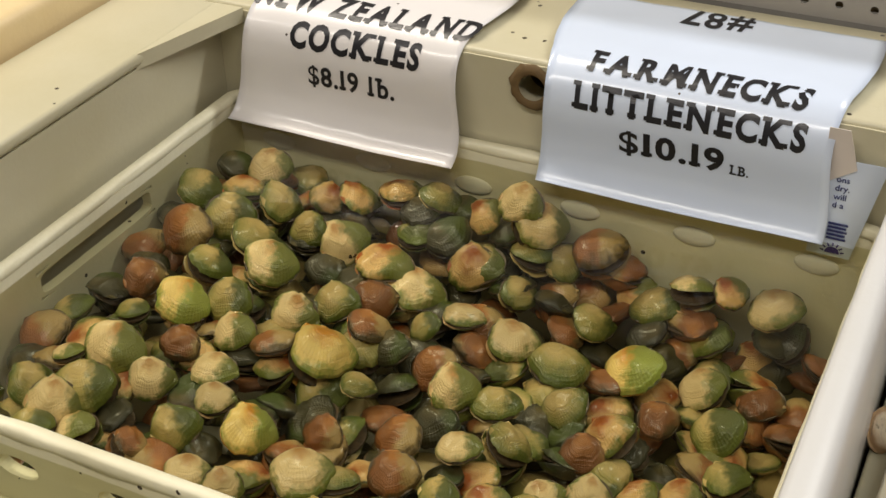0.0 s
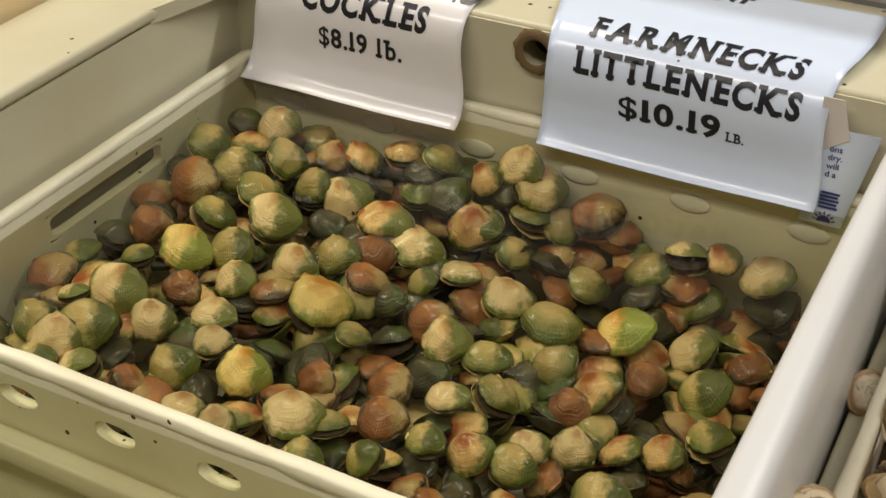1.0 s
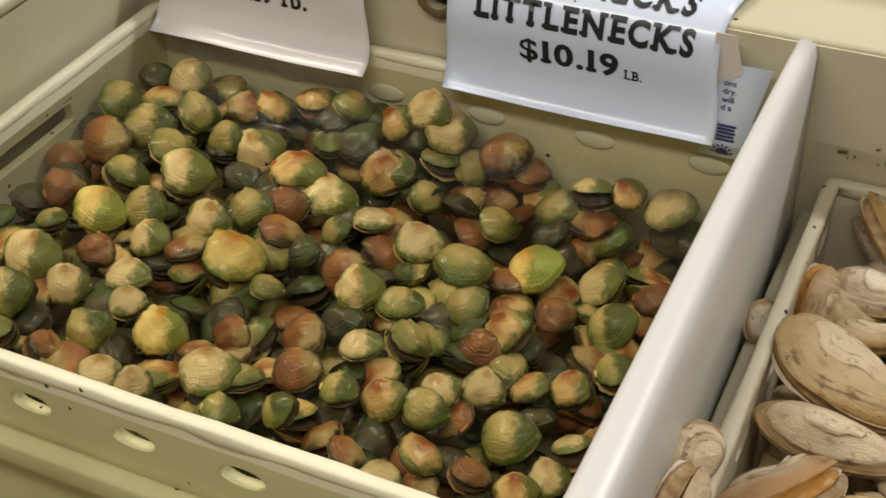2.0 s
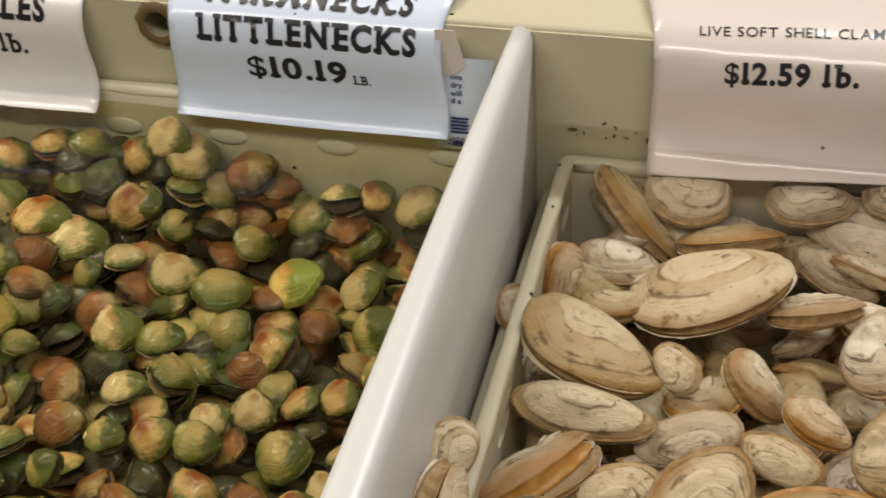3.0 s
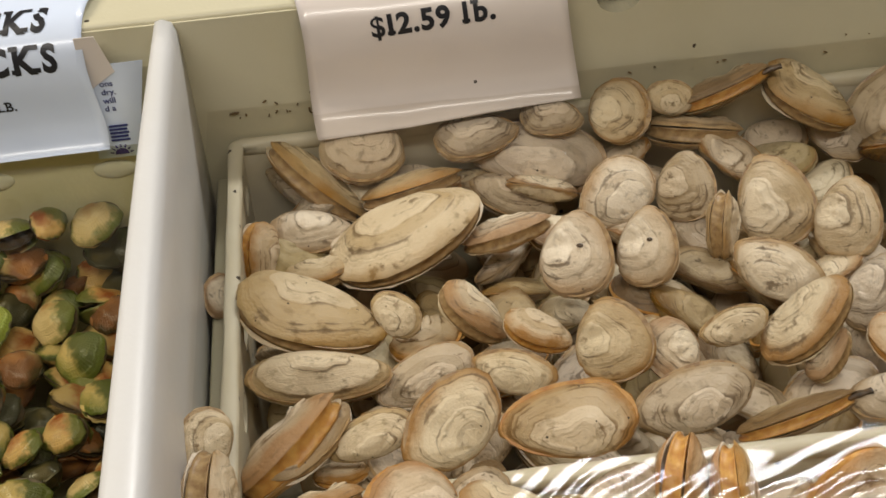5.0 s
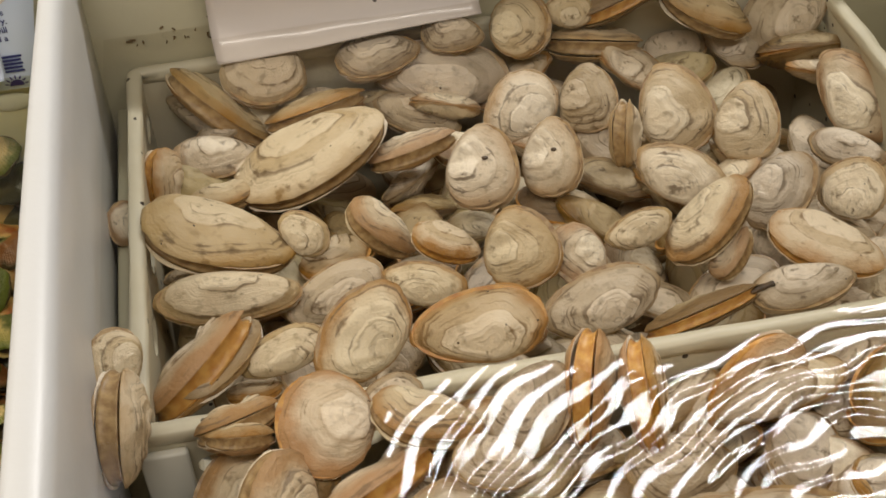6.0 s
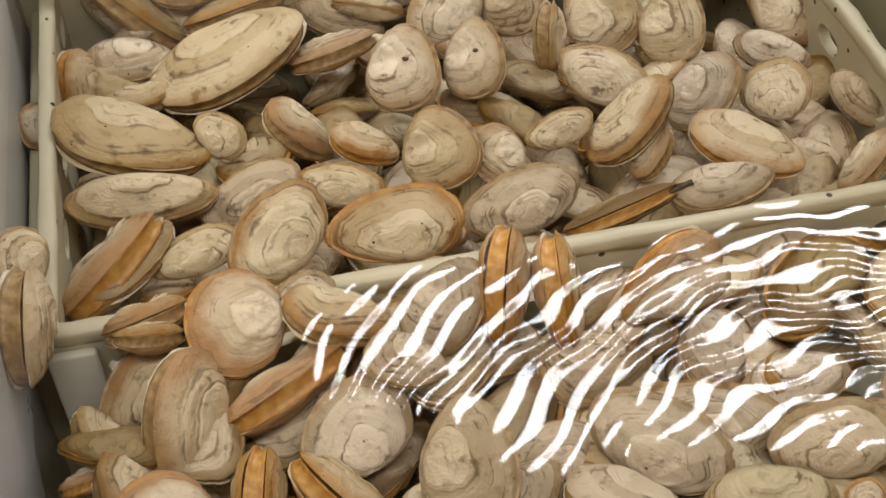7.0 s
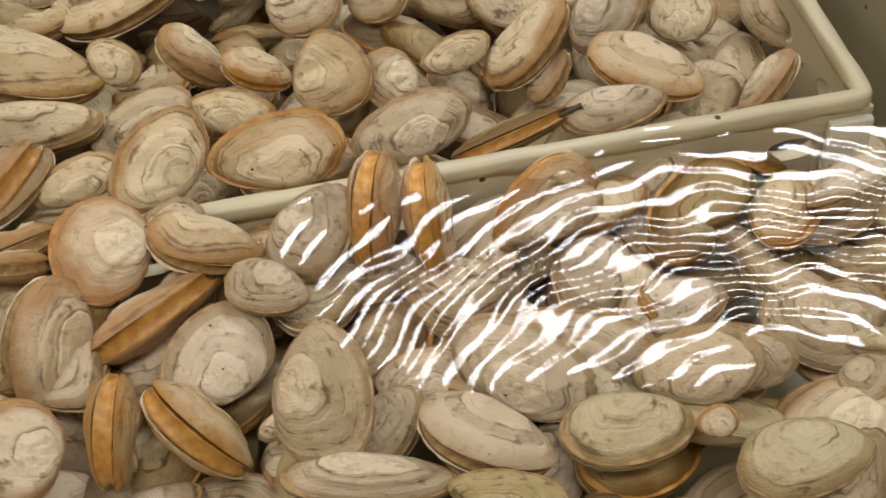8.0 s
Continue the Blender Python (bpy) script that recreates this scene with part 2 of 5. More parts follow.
COCKLE_MATS = {
    "green": cockle_shell("cockle_green", (0.52, 0.38, 0.15), (0.29, 0.25, 0.07), (0.10, 0.125, 0.018), DEEP_GREEN, COCKLE_STAIN, 0.52, 0.82),
    "cream": cockle_shell("cockle_cream", (0.48, 0.25, 0.085), (0.72, 0.54, 0.28), (0.16, 0.19, 0.035), (0.10, 0.125, 0.02), (0.28, 0.17, 0.05), 0.24, 0.88),
    "orange": cockle_shell("cockle_orange", (0.36, 0.095, 0.018), (0.68, 0.43, 0.17), (0.12, 0.14, 0.022), (0.10, 0.125, 0.02), (0.20, 0.07, 0.02), 0.40, 0.86),
    "yellow": cockle_shell("cockle_yellow", (0.58, 0.25, 0.035), (0.76, 0.55, 0.18), (0.21, 0.26, 0.04), (0.20, 0.25, 0.045), (0.40, 0.19, 0.03), 0.32, 0.90),
    "brown": cockle_shell("cockle_brown", (0.40, 0.16, 0.045), (0.24, 0.09, 0.028), (0.06, 0.04, 0.014), (0.36, 0.25, 0.10), (0.05, 0.02, 0.01), 0.34, 0.88),
    # near-black tint: shade between cockles put into the shell colour
    "dark": cockle_shell("cockle_shade", (0.11, 0.085, 0.03), (0.045, 0.04, 0.016), (0.022, 0.022, 0.01), DEEP_GREEN, (0.02, 0.018, 0.01), 0.30, 0.9),
}


def flesh(name, a, b):
    mat, nodes, links, bsdf = material(name, a, 0.4)
    tc = nodes.new("ShaderNodeTexCoord")
    n = node(nodes, "ShaderNodeTexNoise", Scale=6.0, Detail=5.0)
    links.new(tc.outputs["Object"], n.inputs["Vector"])
    r = ramp(nodes, [(0.35, a), (0.65, b)])
    links.new(n.outputs["Fac"], r.inputs[0])
    links.new(r.outputs[0], bsdf.inputs["Base Color"])
    bp = node(nodes, "ShaderNodeBump", Strength=0.4, Distance=0.002)
    links.new(n.outputs["Fac"], bp.inputs["Height"])
    links.new(bp.outputs[0], bsdf.inputs["Normal"])
    return mat


MANTLE = flesh("clam_mantle", (0.26, 0.15, 0.06), (0.46, 0.31, 0.14))
MANTLE_AMBER = flesh("clam_mantle_amber", (0.42, 0.18, 0.035), (0.58, 0.32, 0.08))
MANTLE_DARK = flesh("cockle_mantle", (0.06, 0.045, 0.03), (0.14, 0.09, 0.05))
SIPHON = flesh("siphon_skin", (0.035, 0.025, 0.015), (0.13, 0.08, 0.04))



def water_material(name, tint):
    """Clear water with Fresnel gloss."""
    mat, nodes, links, bsdf = material(name, (1, 1, 1), 0.0)
    nodes.remove(bsdf)
    clear = node(nodes, "ShaderNodeBsdfTransparent", Color=(*tint, 1))
    gloss = node(nodes, "ShaderNodeBsdfGlossy", Roughness=0.025)
    fresnel = node(nodes, "ShaderNodeFresnel", IOR=1.33)
    mixer = nodes.new("ShaderNodeMixShader")
    links.new(fresnel.outputs[0], mixer.inputs[0])
    links.new(clear.outputs[0], mixer.inputs[1])
    links.new(gloss.outputs[0], mixer.inputs[2])
    links.new(mixer.outputs[0], nodes["Material Output"].inputs[0])
    return mat


WATER_AMBER = water_material("cockle_water", (0.86, 0.86, 0.75))
WATER = water_material("clam_water", (0.93, 0.93, 0.92))


# ---- mesh helpers ----
def mesh_from(name, verts, faces, smooth=False):
    me = bpy.data.meshes.new(name)
    me.from_pydata([tuple(v) for v in verts], [], faces)
    me.validate()
    if smooth:
        me.polygons.foreach_set("use_smooth", [True] * len(me.polygons))
    return me


def put(name, me, mat, parent=None, label=""):
    ob = new(name, me)
    if mat and not me.materials:
        me.materials.append(mat)
    if parent:
        ob.parent = parent
    if label:
        ob["label"] = label
    return ob


def part(name, bm, mat, parent, label=""):
    me = bpy.data.meshes.new(name)
    bm.to_mesh(me)
    bm.free()
    return put(name, me, mat, parent, label)


def box(x0, x1, y0, y1, z0, z1, bevel=0.0, segments=2):
    bm = bmesh.new()
    bmesh.ops.create_cube(bm, size=1)
    for v in bm.verts:
        v.co = ((x0 + x1) / 2 + v.co.x * (x1 - x0), (y0 + y1) / 2 + v.co.y * (y1 - y0), (z0 + z1) / 2 + v.co.z * (z1 - z0))
    if bevel:
        bmesh.ops.bevel(bm, geom=bm.edges[:], offset=bevel, segments=segments, profile=0.5, affect="EDGES")
        for f in bm.faces:
            f.smooth = True
    return bm


def thing(name, label, category, group="", kind="", at=None):
    ob = new(name)
    ob.empty_display_size = 0.02
    if at is not None:
        ob.matrix_basis = at
    return tagged(ob, label, category, group, kind)


def holed_panel(cells, thick, steps=20):
    """A flat panel in x and z, thick in y. cells: (x0, x1, z0, z1, hole or None), hole = (cx, cz, rx, rz, power)."""
    verts, faces = [], []
    for x0, x1, z0, z1, hole in cells:
        if hole is None:
            b = len(verts)
            for y in (0, thick):
                verts += [(x0, y, z0), (x1, y, z0), (x1, y, z1), (x0, y, z1)]
            faces += [(b, b + 1, b + 2, b + 3), (b + 7, b + 6, b + 5, b + 4), (b, b + 4, b + 5, b + 1), (b + 3, b + 2, b + 6, b + 7),
                      (b, b + 3, b + 7, b + 4), (b + 1, b + 5, b + 6, b + 2)]
            continue
        cx, cz, rx, rz, power = hole
        b = len(verts)
        for y in (0, thick):
            for k in range(steps):
                a = 2 * math.pi * (k + 0.5) / steps
                c, s = math.cos(a), math.sin(a)
                m = max(abs(c), abs(s))
                # outer point on the cell's edge, inner on the hole
                ox = (x0 + x1) / 2 + c / m * (x1 - x0) / 2
                oz = (z0 + z1) / 2 + s / m * (z1 - z0) / 2
                ix = cx + rx * math.copysign(abs(c) ** (2 / power), c)
                iz = cz + rz * math.copysign(abs(s) ** (2 / power), s)
                verts += [(ox, y, oz), (ix, y, iz)]
        n = 2 * steps
        for k in range(steps):
            j = (k + 1) % steps
            o0, i0, o1, i1 = b + 2 * k, b + 2 * k + 1, b + 2 * j, b + 2 * j + 1
            faces += [(o0, o1, i1, i0), (i0 + n, i1 + n, o1 + n, o0 + n), (i0, i1, i1 + n, i0 + n), (o1, o0, o0 + n, o1 + n)]
        for y in (0, 1):
            corner = [(x0, z0), (x1, z0), (x1, z1), (x0, z1)]
            for q, (px, pz) in enumerate(corner):
                # fills the cell's corner between the two edge points nearest to it
                near = sorted(range(steps), key=lambda k: (verts[b + y * n + 2 * k][0] - px) ** 2 + (verts[b + y * n + 2 * k][2] - pz) ** 2)[:2]
                verts.append((px, y * thick, pz))
                faces.append((len(verts) - 1, b + y * n + 2 * near[0], b + y * n + 2 * near[1]))
    return verts, faces


def welded(verts, faces):
    bm = bmesh.new()
    made = [bm.verts.new(v) for v in verts]
    for f in faces:
        if len(set(f)) == len(f):
            bm.faces.new([made[k] for k in f])
    bmesh.ops.remove_doubles(bm, verts=bm.verts[:], dist=0.00002)
    return bm


def turned(verts, m):
    return [m @ Vector(v) for v in verts]


# ---- shop shell around the tank ----
def room():
    def slab(name, dims, mat, label):
        tagged(part(name, box(*dims), mat, None), label, "setting", kind="structure")
    slab("floor", (-3.5, 3.5, -3.5, 3.5, -0.1, 0), FLOOR, "dark worn shop floor under the display tank")
    slab("ceiling", (-3.5, 3.5, -3.5, 3.5, 2.8, 2.9), ROOM, "plain painted ceiling above the display tank")
    slab("wall_north", (-3.5, 3.5, 3.5, 3.6, 0, 2.8), ROOM, "plain painted wall behind the display")
    slab("wall_south", (-3.5, 3.5, -3.6, -3.5, 0, 2.8), ROOM, "plain painted wall facing the display")
    slab("wall_west", (-3.6, -3.5, -3.5, 3.5, 0, 2.8), ROOM, "plain painted side wall of the shop")
    slab("wall_east", (3.5, 3.6, -3.5, 3.5, 0, 2.8), ROOM, "plain painted side wall of the shop")


room()

RIM, WATER_Z = 0.90, 0.805


# ---- the display tank: shell, rims, divider, drains ----
def tank():
    t = thing("display_tank", "cream fibreglass seafood tank with two water compartments", "tank")
    part("floor_pan", box(-0.66, 0.80, -0.80, 0.14, 0.50, 0.53), TANK, t)
    # back wall with two round overflow openings
    z0, z1 = 0.845, RIM - 0.004
    cells = [(-0.64, 0.78, 0.53, z0, None), (-0.64, -0.335, z0, z1, None), (-0.335, -0.251, z0, z1, (-0.293, 0.8775, 0.0165, 0.0165, 2)),
             (-0.251, 0.310, z0, z1, None), (0.310, 0.394, z0, z1, (0.352, 0.8785, 0.0175, 0.0145, 2)), (0.394, 0.78, z0, z1, None)]
    v, f = holed_panel(cells, 0.03, 28)
    part("back_wall", welded(v, f), TANK, t)
    part("rim_back", box(-0.70, 0.80, 0.002, 0.165, RIM - 0.012, RIM, 0.004), TANK, t, "broad cream ledge at the back")
    part("rim_left", box(-0.685, -0.592, -0.80, 0.0, RIM - 0.012, RIM, 0.004), TANK, t)
    part("left_wall", box(-0.64, -0.594, -0.80, 0.0, 0.53, RIM - 0.013), TANK, t)
    part("right_wall", box(0.70, 0.74, -0.80, 0.0, 0.53, RIM - 0.013), TANK, t)
    part("rim_right", box(0.698, 0.80, -0.80, 0.0, RIM - 0.012, RIM, 0.004), TANK, t)
    part("front_wall", box(-0.66, 0.78, -0.80, -0.76, 0.53, RIM - 0.013), TANK, t)
    part("rim_front", box(-0.685, 0.80, -0.80, -0.758, RIM - 0.011, RIM + 0.001, 0.004), TANK, t)
    part("base", box(-0.66, 0.78, -0.78, 0.14, 0.0, 0.50), TANK, t)
    # splayed corner web under the rim
    bm = bmesh.new()
    pts = [(-0.594, -0.118), (-0.566, -0.001), (-0.594, -0.001)]
    lo = [bm.verts.new((x, y, RIM - 0.014)) for x, y in pts]
    hi = [bm.verts.new((x, y, RIM - 0.0008)) for x, y in pts]
    bm.faces.new(lo[::-1]), bm.faces.new(hi)
    for k in range(3):
        bm.faces.new((lo[k], lo[(k + 1) % 3], hi[(k + 1) % 3], hi[k]))
    part("corner_web", bm, TANK, t)
    # divider: narrow top at the back, flaring foot, soft edges
    bm = bmesh.new()
    rings = []
    for y in [-0.758 + 0.758 * k / 24 for k in range(25)]:
        w = 0.015 + 0.008 * min(1.0, -y / 0.45)
        prof = [(-0.002, 0.53), (0.0, 0.80), (0.0005, RIM - 0.005), (0.002, RIM - 0.0015), (0.006, RIM), (w - 0.006, RIM - 0.0005), (w - 0.001, RIM - 0.003),
                (w + 0.002, RIM - 0.010), (w + 0.003, 0.86), (w + 0.003, 0.80), (w + 0.004, 0.53)]
        rings.append([bm.verts.new((x + 0.0008 * math.sin(9 * y), y, z)) for x, z in prof])
    for a, b in zip(rings, rings[1:]):
        for k in range(len(a)):
            j = (k + 1) % len(a)
            face = bm.faces.new((a[k], b[k], b[j], a[j]))
            face.smooth = True
    bm.faces.new(rings[0]), bm.faces.new(rings[-1][::-1])
    bmesh.ops.recalc_face_normals(bm, faces=bm.faces[:])
    part("divider", bm, DIVIDER, t, "white painted divider between the compartments")
    # added block: keeps the gap between divider and crate from going black
    part("foot_ledge", box(0.0235, 0.0388, -0.37, -0.001, 0.53, 0.752, 0.003), TANK, t, "cream filler added to lighten the gap along the divider's foot")
    # drains: short pipes behind the openings, the first with a brown crusted collar
    for x, z, r, crust in ((-0.293, 0.8775, 0.0155, True), (0.352, 0.8785, 0.0165, False)):
        bm = bmesh.new()
        back, front = [], []
        for k in range(28):
            a = 2 * math.pi * k / 28
            for ring, yy in ((front, 0.0285), (back, 0.13)):
                ring.append(bm.verts.new((x + r * 1.12 * math.cos(a), yy, z - 0.004 + r * 1.12 * math.sin(a))))
        for k in range(28):
            bm.faces.new((front[k], front[(k + 1) % 28], back[(k + 1) % 28], back[k])).smooth = True
        bm.faces.new(back)
        part("drain_pipe", bm, DARK, t, "dark drain pipe behind the opening")
        if crust:
            bm = bmesh.new()
            n = 36
            for k in range(n):
                a = 2 * math.pi * k / n
                g = 0.0012 * noise.noise((3 * math.cos(a), 3 * math.sin(a), 1.0))
                for rr, yy in ((r * 0.72, -0.003), (r * 1.05 + g, -0.006), (r * 1.3 + 2 * g, -0.001)):
                    bm.verts.new((x + rr * math.cos(a), yy, z + rr * math.sin(a)))
            bm.verts.ensure_lookup_table()
            for k in range(n):
                j = (k + 1) % n
                for q in range(2):
                    bm.faces.new((bm.verts[3 * k + q], bm.verts[3 * k + q + 1], bm.verts[3 * j + q + 1], bm.verts[3 * j + q])).smooth = True
            part("drain_collar", bm, STAIN, t, "brown crusted collar round the drain")
    return t


tank()


def scale_deposits():
    """Dark flecks along the waterline on the back wall, one joined sheet of crumbs."""
    rng = random.Random(11)
    bm = bmesh.new()
    for k in range(46):
        if k < 12:
            x, y, z = rng.gauss(0.088, 0.026), -0.0012, WATER_Z + rng.gauss(0.003, 0.0035)
        elif k < 32:
            x, y, z = rng.uniform(0.06, 0.6), -0.0012, WATER_Z + rng.gauss(0.008, 0.006)
        else:
            x, y, z = rng.uniform(-0.36, -0.29), -0.0012, WATER_Z + rng.gauss(0.002, 0.002)
        s = rng.uniform(0.0004, 0.0012) * (3.2 if k in (3, 9, 20) else 1)
        bmesh.ops.create_icosphere(bm, subdivisions=1, radius=1, matrix=pose(x, y, z, 0, rng.uniform(0, 180), 0) @ Matrix.Diagonal((s * rng.uniform(1, 2.4), 0.001, s * 0.7, 1)))
    tagged(part("scale_deposit", bm, STAIN, None), "dark brown flecks of scale along the waterline", "dirt", kind="stuff")


scale_deposits()


# ---- behind and beside the tank ----
def perforated_sheet():
    t = thing("perforated_panel", "grey perforated metal sheet behind the tank ledge", "panel")
    cells, pitch = [], 0.0285
    for r in range(7):
        z = 0.90 + r * 0.026
        shift = pitch / 2 if r % 2 else 0.0
        for c in range(42):
            x = -0.62 + shift + c * pitch
            cells.append((x, x + pitch, z, z + 0.026, (x + pitch / 2, z + 0.013, 0.0036, 0.0036, 2)))
    v, f = holed_panel(cells, 0.0015, 10)
    part("sheet", welded(turned(v, pose(0, 0.172, 0)), f), STEEL, t)
    part("backing", box(-0.7, 0.7, 0.20, 0.21, 0.9, 1.10), DARK, t)
    return t


perforated_sheet()
tagged(part("cream_board", box(-1.05, -0.690, -0.9, 0.6, 0.80, 0.93, 0.012, 3), WOOD_CREAM, None), "warm cream board beside the tank rim", "board")


# ---- crates ----
def crate(name, label, x0, x1, y0, y1, top, bottom, mat, slot, front_band, w, h, rad):
    t = thing(name, label, "crate")
    th = 0.009

    def side(length, holes_z, m, pname, long_slot=False):
        cells = []
        up = top - 1.6 * h
        if pname == "back_panel":
            cells = [(0, length, bottom, up, None)]
        elif long_slot:
            za, zb = slot
            ya, yb = 0.36 * length, 0.68 * length
            cells = [(0, length, bottom, za, None), (0, ya, za, zb, None), (yb, length, za, zb, None), (0, length, zb, up, None),
                     (ya, yb, za, zb, ((ya + yb) / 2, (za + zb) / 2, (yb - ya) / 2 - 0.003, (zb - za) / 2 - 0.003, 7))]
        else:
            n = max(3, round(length / 0.078))
            w = length / n
            cells.append((0, length, bottom, holes_z - 0.024, None))
            for k in range(n):
                cells.append((k * w, (k + 1) * w, holes_z - 0.024, holes_z + 0.016, ((k + 0.5) * w, holes_z - 0.002, 0.0165, 0.0085, 2.3)))
            cells.append((0, length, holes_z + 0.016, up, None))
        v, f = holed_panel(cells, th, 24)
        part(pname, welded(turned(v, m), f), mat, t)

    side(x1 - x0 - 2 * th, top - 0.032, pose(x0 + th, y1 - th, 0), "back_panel")
    side(x1 - x0 - 2 * th, top - 0.032, pose(x0 + th, y0, 0), "front_panel")
    side(y1 - y0, top - 0.032, pose(x0 + th, y0, 0, 0, 0, 90), "side_panel", slot is not None)
    side(y1 - y0, top - 0.032, pose(x1, y0, 0, 0, 0, 90), "side_panel", slot is not None)
    # row of pale, slightly raised ovals across the back panel
    count = round((x1 - x0) / 0.0965)
    for k in range(count if slot else 0):
        bm = bmesh.new()
        bmesh.ops.create_uvsphere(bm, u_segments=20, v_segments=10, radius=1,
                                  matrix=pose(x0 + (x1 - x0) * (k + 0.5) / count, y1 - th - 0.0002, top - 0.041) @ Matrix.Diagonal((0.0175, 0.0028, 0.0085, 1)))
        for f in bm.faces:
            f.smooth = True
        part("boss", bm, PALE_PLASTIC, t, "pale raised oval on the back panel")
    part("crate_floor", box(x0 + th, x1 - th, y0 + th, y1 - th, bottom, bottom + 0.006), mat, t)
    # rounded, slightly wavy rim swept round the top
    bm = bmesh.new()
    path = []
    for cx, cy, a0 in ((x1 - rad, y1 - rad, 0), (x0 + rad, y1 - rad, 90), (x0 + rad, y0 + rad, 180), (x1 - rad, y0 + rad, 270)):
        path += [(cx, cy, radians(a0 + q)) for q in (0, 22.5, 45, 67.5, 90)]
    dense = []
    for (ax, ay, aa), (bx, by, ba) in zip(path, path[1:] + path[:1]):
        straight = abs(math.hypot(ax - bx, ay - by)) > 0.05
        steps = 26 if straight else 1
        for q in range(steps):
            k = q / steps
            dense.append((ax + (bx - ax) * k, ay + (by - ay) * k, aa if straight else aa))
    rings = []
    for cx, cy, a in dense:
        ring = []
        for q in range(12):
            b = 2 * math.pi * q / 12
            o = w * math.copysign(abs(math.cos(b)) ** 0.6, math.cos(b))
            z = h * math.copysign(abs(math.sin(b)) ** 0.6, math.sin(b))
            wob = 0.0011 * noise.noise((cx * 30, cy * 30, q * 0.7)) + 0.0007 * noise.noise((cx * 110, cy * 110, q * 0.9))
            r = rad - w + o + 0.0015
            ring.append(bm.verts.new((cx + r * math.cos(a) + wob, cy + r * math.sin(a) + wob, top - h + z + wob)))
        rings.append(ring)
    for a, b in zip(rings, rings[1:] + rings[:1]):
        for q in range(12):
            j = (q + 1) % 12
            bm.faces.new((a[q], b[q], b[j], a[j])).smooth = True
    bmesh.ops.recalc_face_normals(bm, faces=bm.faces[:])
    part("rim", bm, mat, t)
    if not slot:
        for xa in (x0 + 0.001, x1 - 0.029):
            part("corner_post", box(xa, xa + 0.028, y0 - 0.007, y0 - 0.0005, bottom, top - 0.013, 0.002), PALE_PLASTIC, t, "pale moulded corner post")
    if front_band:
        part("front_ledge", box(x0 + 0.005, x1 - 0.005, y0 - 0.016, y0 - 0.001, top - 0.085, top - 0.062, 0.005), mat, t)
    return t


crate("shellfish_crate", "cream plastic crate with slotted sides full of cockles", -0.582, -0.003, -0.452, -0.004, 0.822, 0.62, CRATE, (0.774, 0.799), True, 0.0055, 0.005, 0.016)
crate("shellfish_crate", "pale grey plastic crate full of soft-shell clams", 0.040, 0.606, -0.388, -0.004, 0.791, 0.62, CRATE_GREY, None, False, 0.0058, 0.006, 0.0095)


# ---- water ----
def water(name, label, x0, x1, y0, y1, level, step, ripple, mat):
    nx, ny = int((x1 - x0) / step) + 1, int((y1 - y0) / step) + 1
    xs, ys = np.meshgrid(np.linspace(x0, x1, nx), np.linspace(y0, y1, ny))
    z = level + ripple(xs, ys)
    verts = np.stack([xs, ys, z], -1).reshape(-1, 3)
    idx = np.arange(nx * ny).reshape(ny, nx)
    faces = np.stack([idx[:-1, :-1], idx[:-1, 1:], idx[1:, 1:], idx[1:, :-1]], -1).reshape(-1, 4)
    me = mesh_from(name, verts.tolist(), faces.tolist(), True)
    tagged(put(name, me, mat), label, "water", kind="structure")


def calm(xs, ys):
    return 0.00022 * (np.sin(70 * xs + 35 * ys + 2 * np.sin(22 * ys)) + np.sin(55 * ys - 41 * xs + 2 * np.sin(31 * xs)))


def jet_ripples(xs, ys):
    """Broken rings that run out from where the inlet jet meets the surface, dying out toward the crate and the divider."""
    cx, cy = 0.455, -0.665
    d = np.hypot(xs - cx, ys - cy)
    ang = np.arctan2(ys - cy, xs - cx)
    wobble = 0.0035 * np.sin(5 * ang + 40 * d) + 0.0022 * np.sin(17 * ang - 70 * d) + 0.0016 * np.sin(95 * xs + 60 * ys) + 0.0012 * np.sin(170 * xs - 120 * ys)
    shore = -0.417 + 0.008 * np.sin(31 * xs) + 0.005 * np.sin(83 * xs + 1.0)
    fall = 1 / (1 + np.exp((ys - shore) / 0.005)) / (1 + np.exp((0.178 - xs) / 0.008)) / (1 + np.exp((-0.585 - ys) / 0.008))
    broken = 0.72 + 0.28 * np.sin(120 * xs + 90 * ys + 2 * np.sin(60 * xs - 45 * ys))
    return calm(xs, ys) * 0.7 + 0.00020 * fall * broken * np.sin(2 * np.pi * (d + wobble) / 0.0135)


water("water", "clear shallow water over the cockles", -0.592, -0.001, -0.757, -0.001, WATER_Z, 0.006, calm, WATER_AMBER)
water("water", "clear rippled water over the soft-shell clams", 0.027, 0.699, -0.757, -0.001, 0.816, 0.0017, jet_ripples, WATER)


# ---- price signs, draped over the back ledge ----
PROFILE = [(0.135, 0.9065), (0.06, 0.9075), (0.022, 0.906), (0.004, 0.900), (-0.008, 0.888), (-0.014, 0.868), (-0.014, 0.842), (-0.016, 0.825),
           (-0.024, 0.811), (-0.037, 0.804), (-0.046, 0.803)]
ARC = [0.0]
for (ya, za), (yb, zb) in zip(PROFILE, PROFILE[1:]):
    ARC.append(ARC[-1] + math.hypot(yb - ya, zb - za))


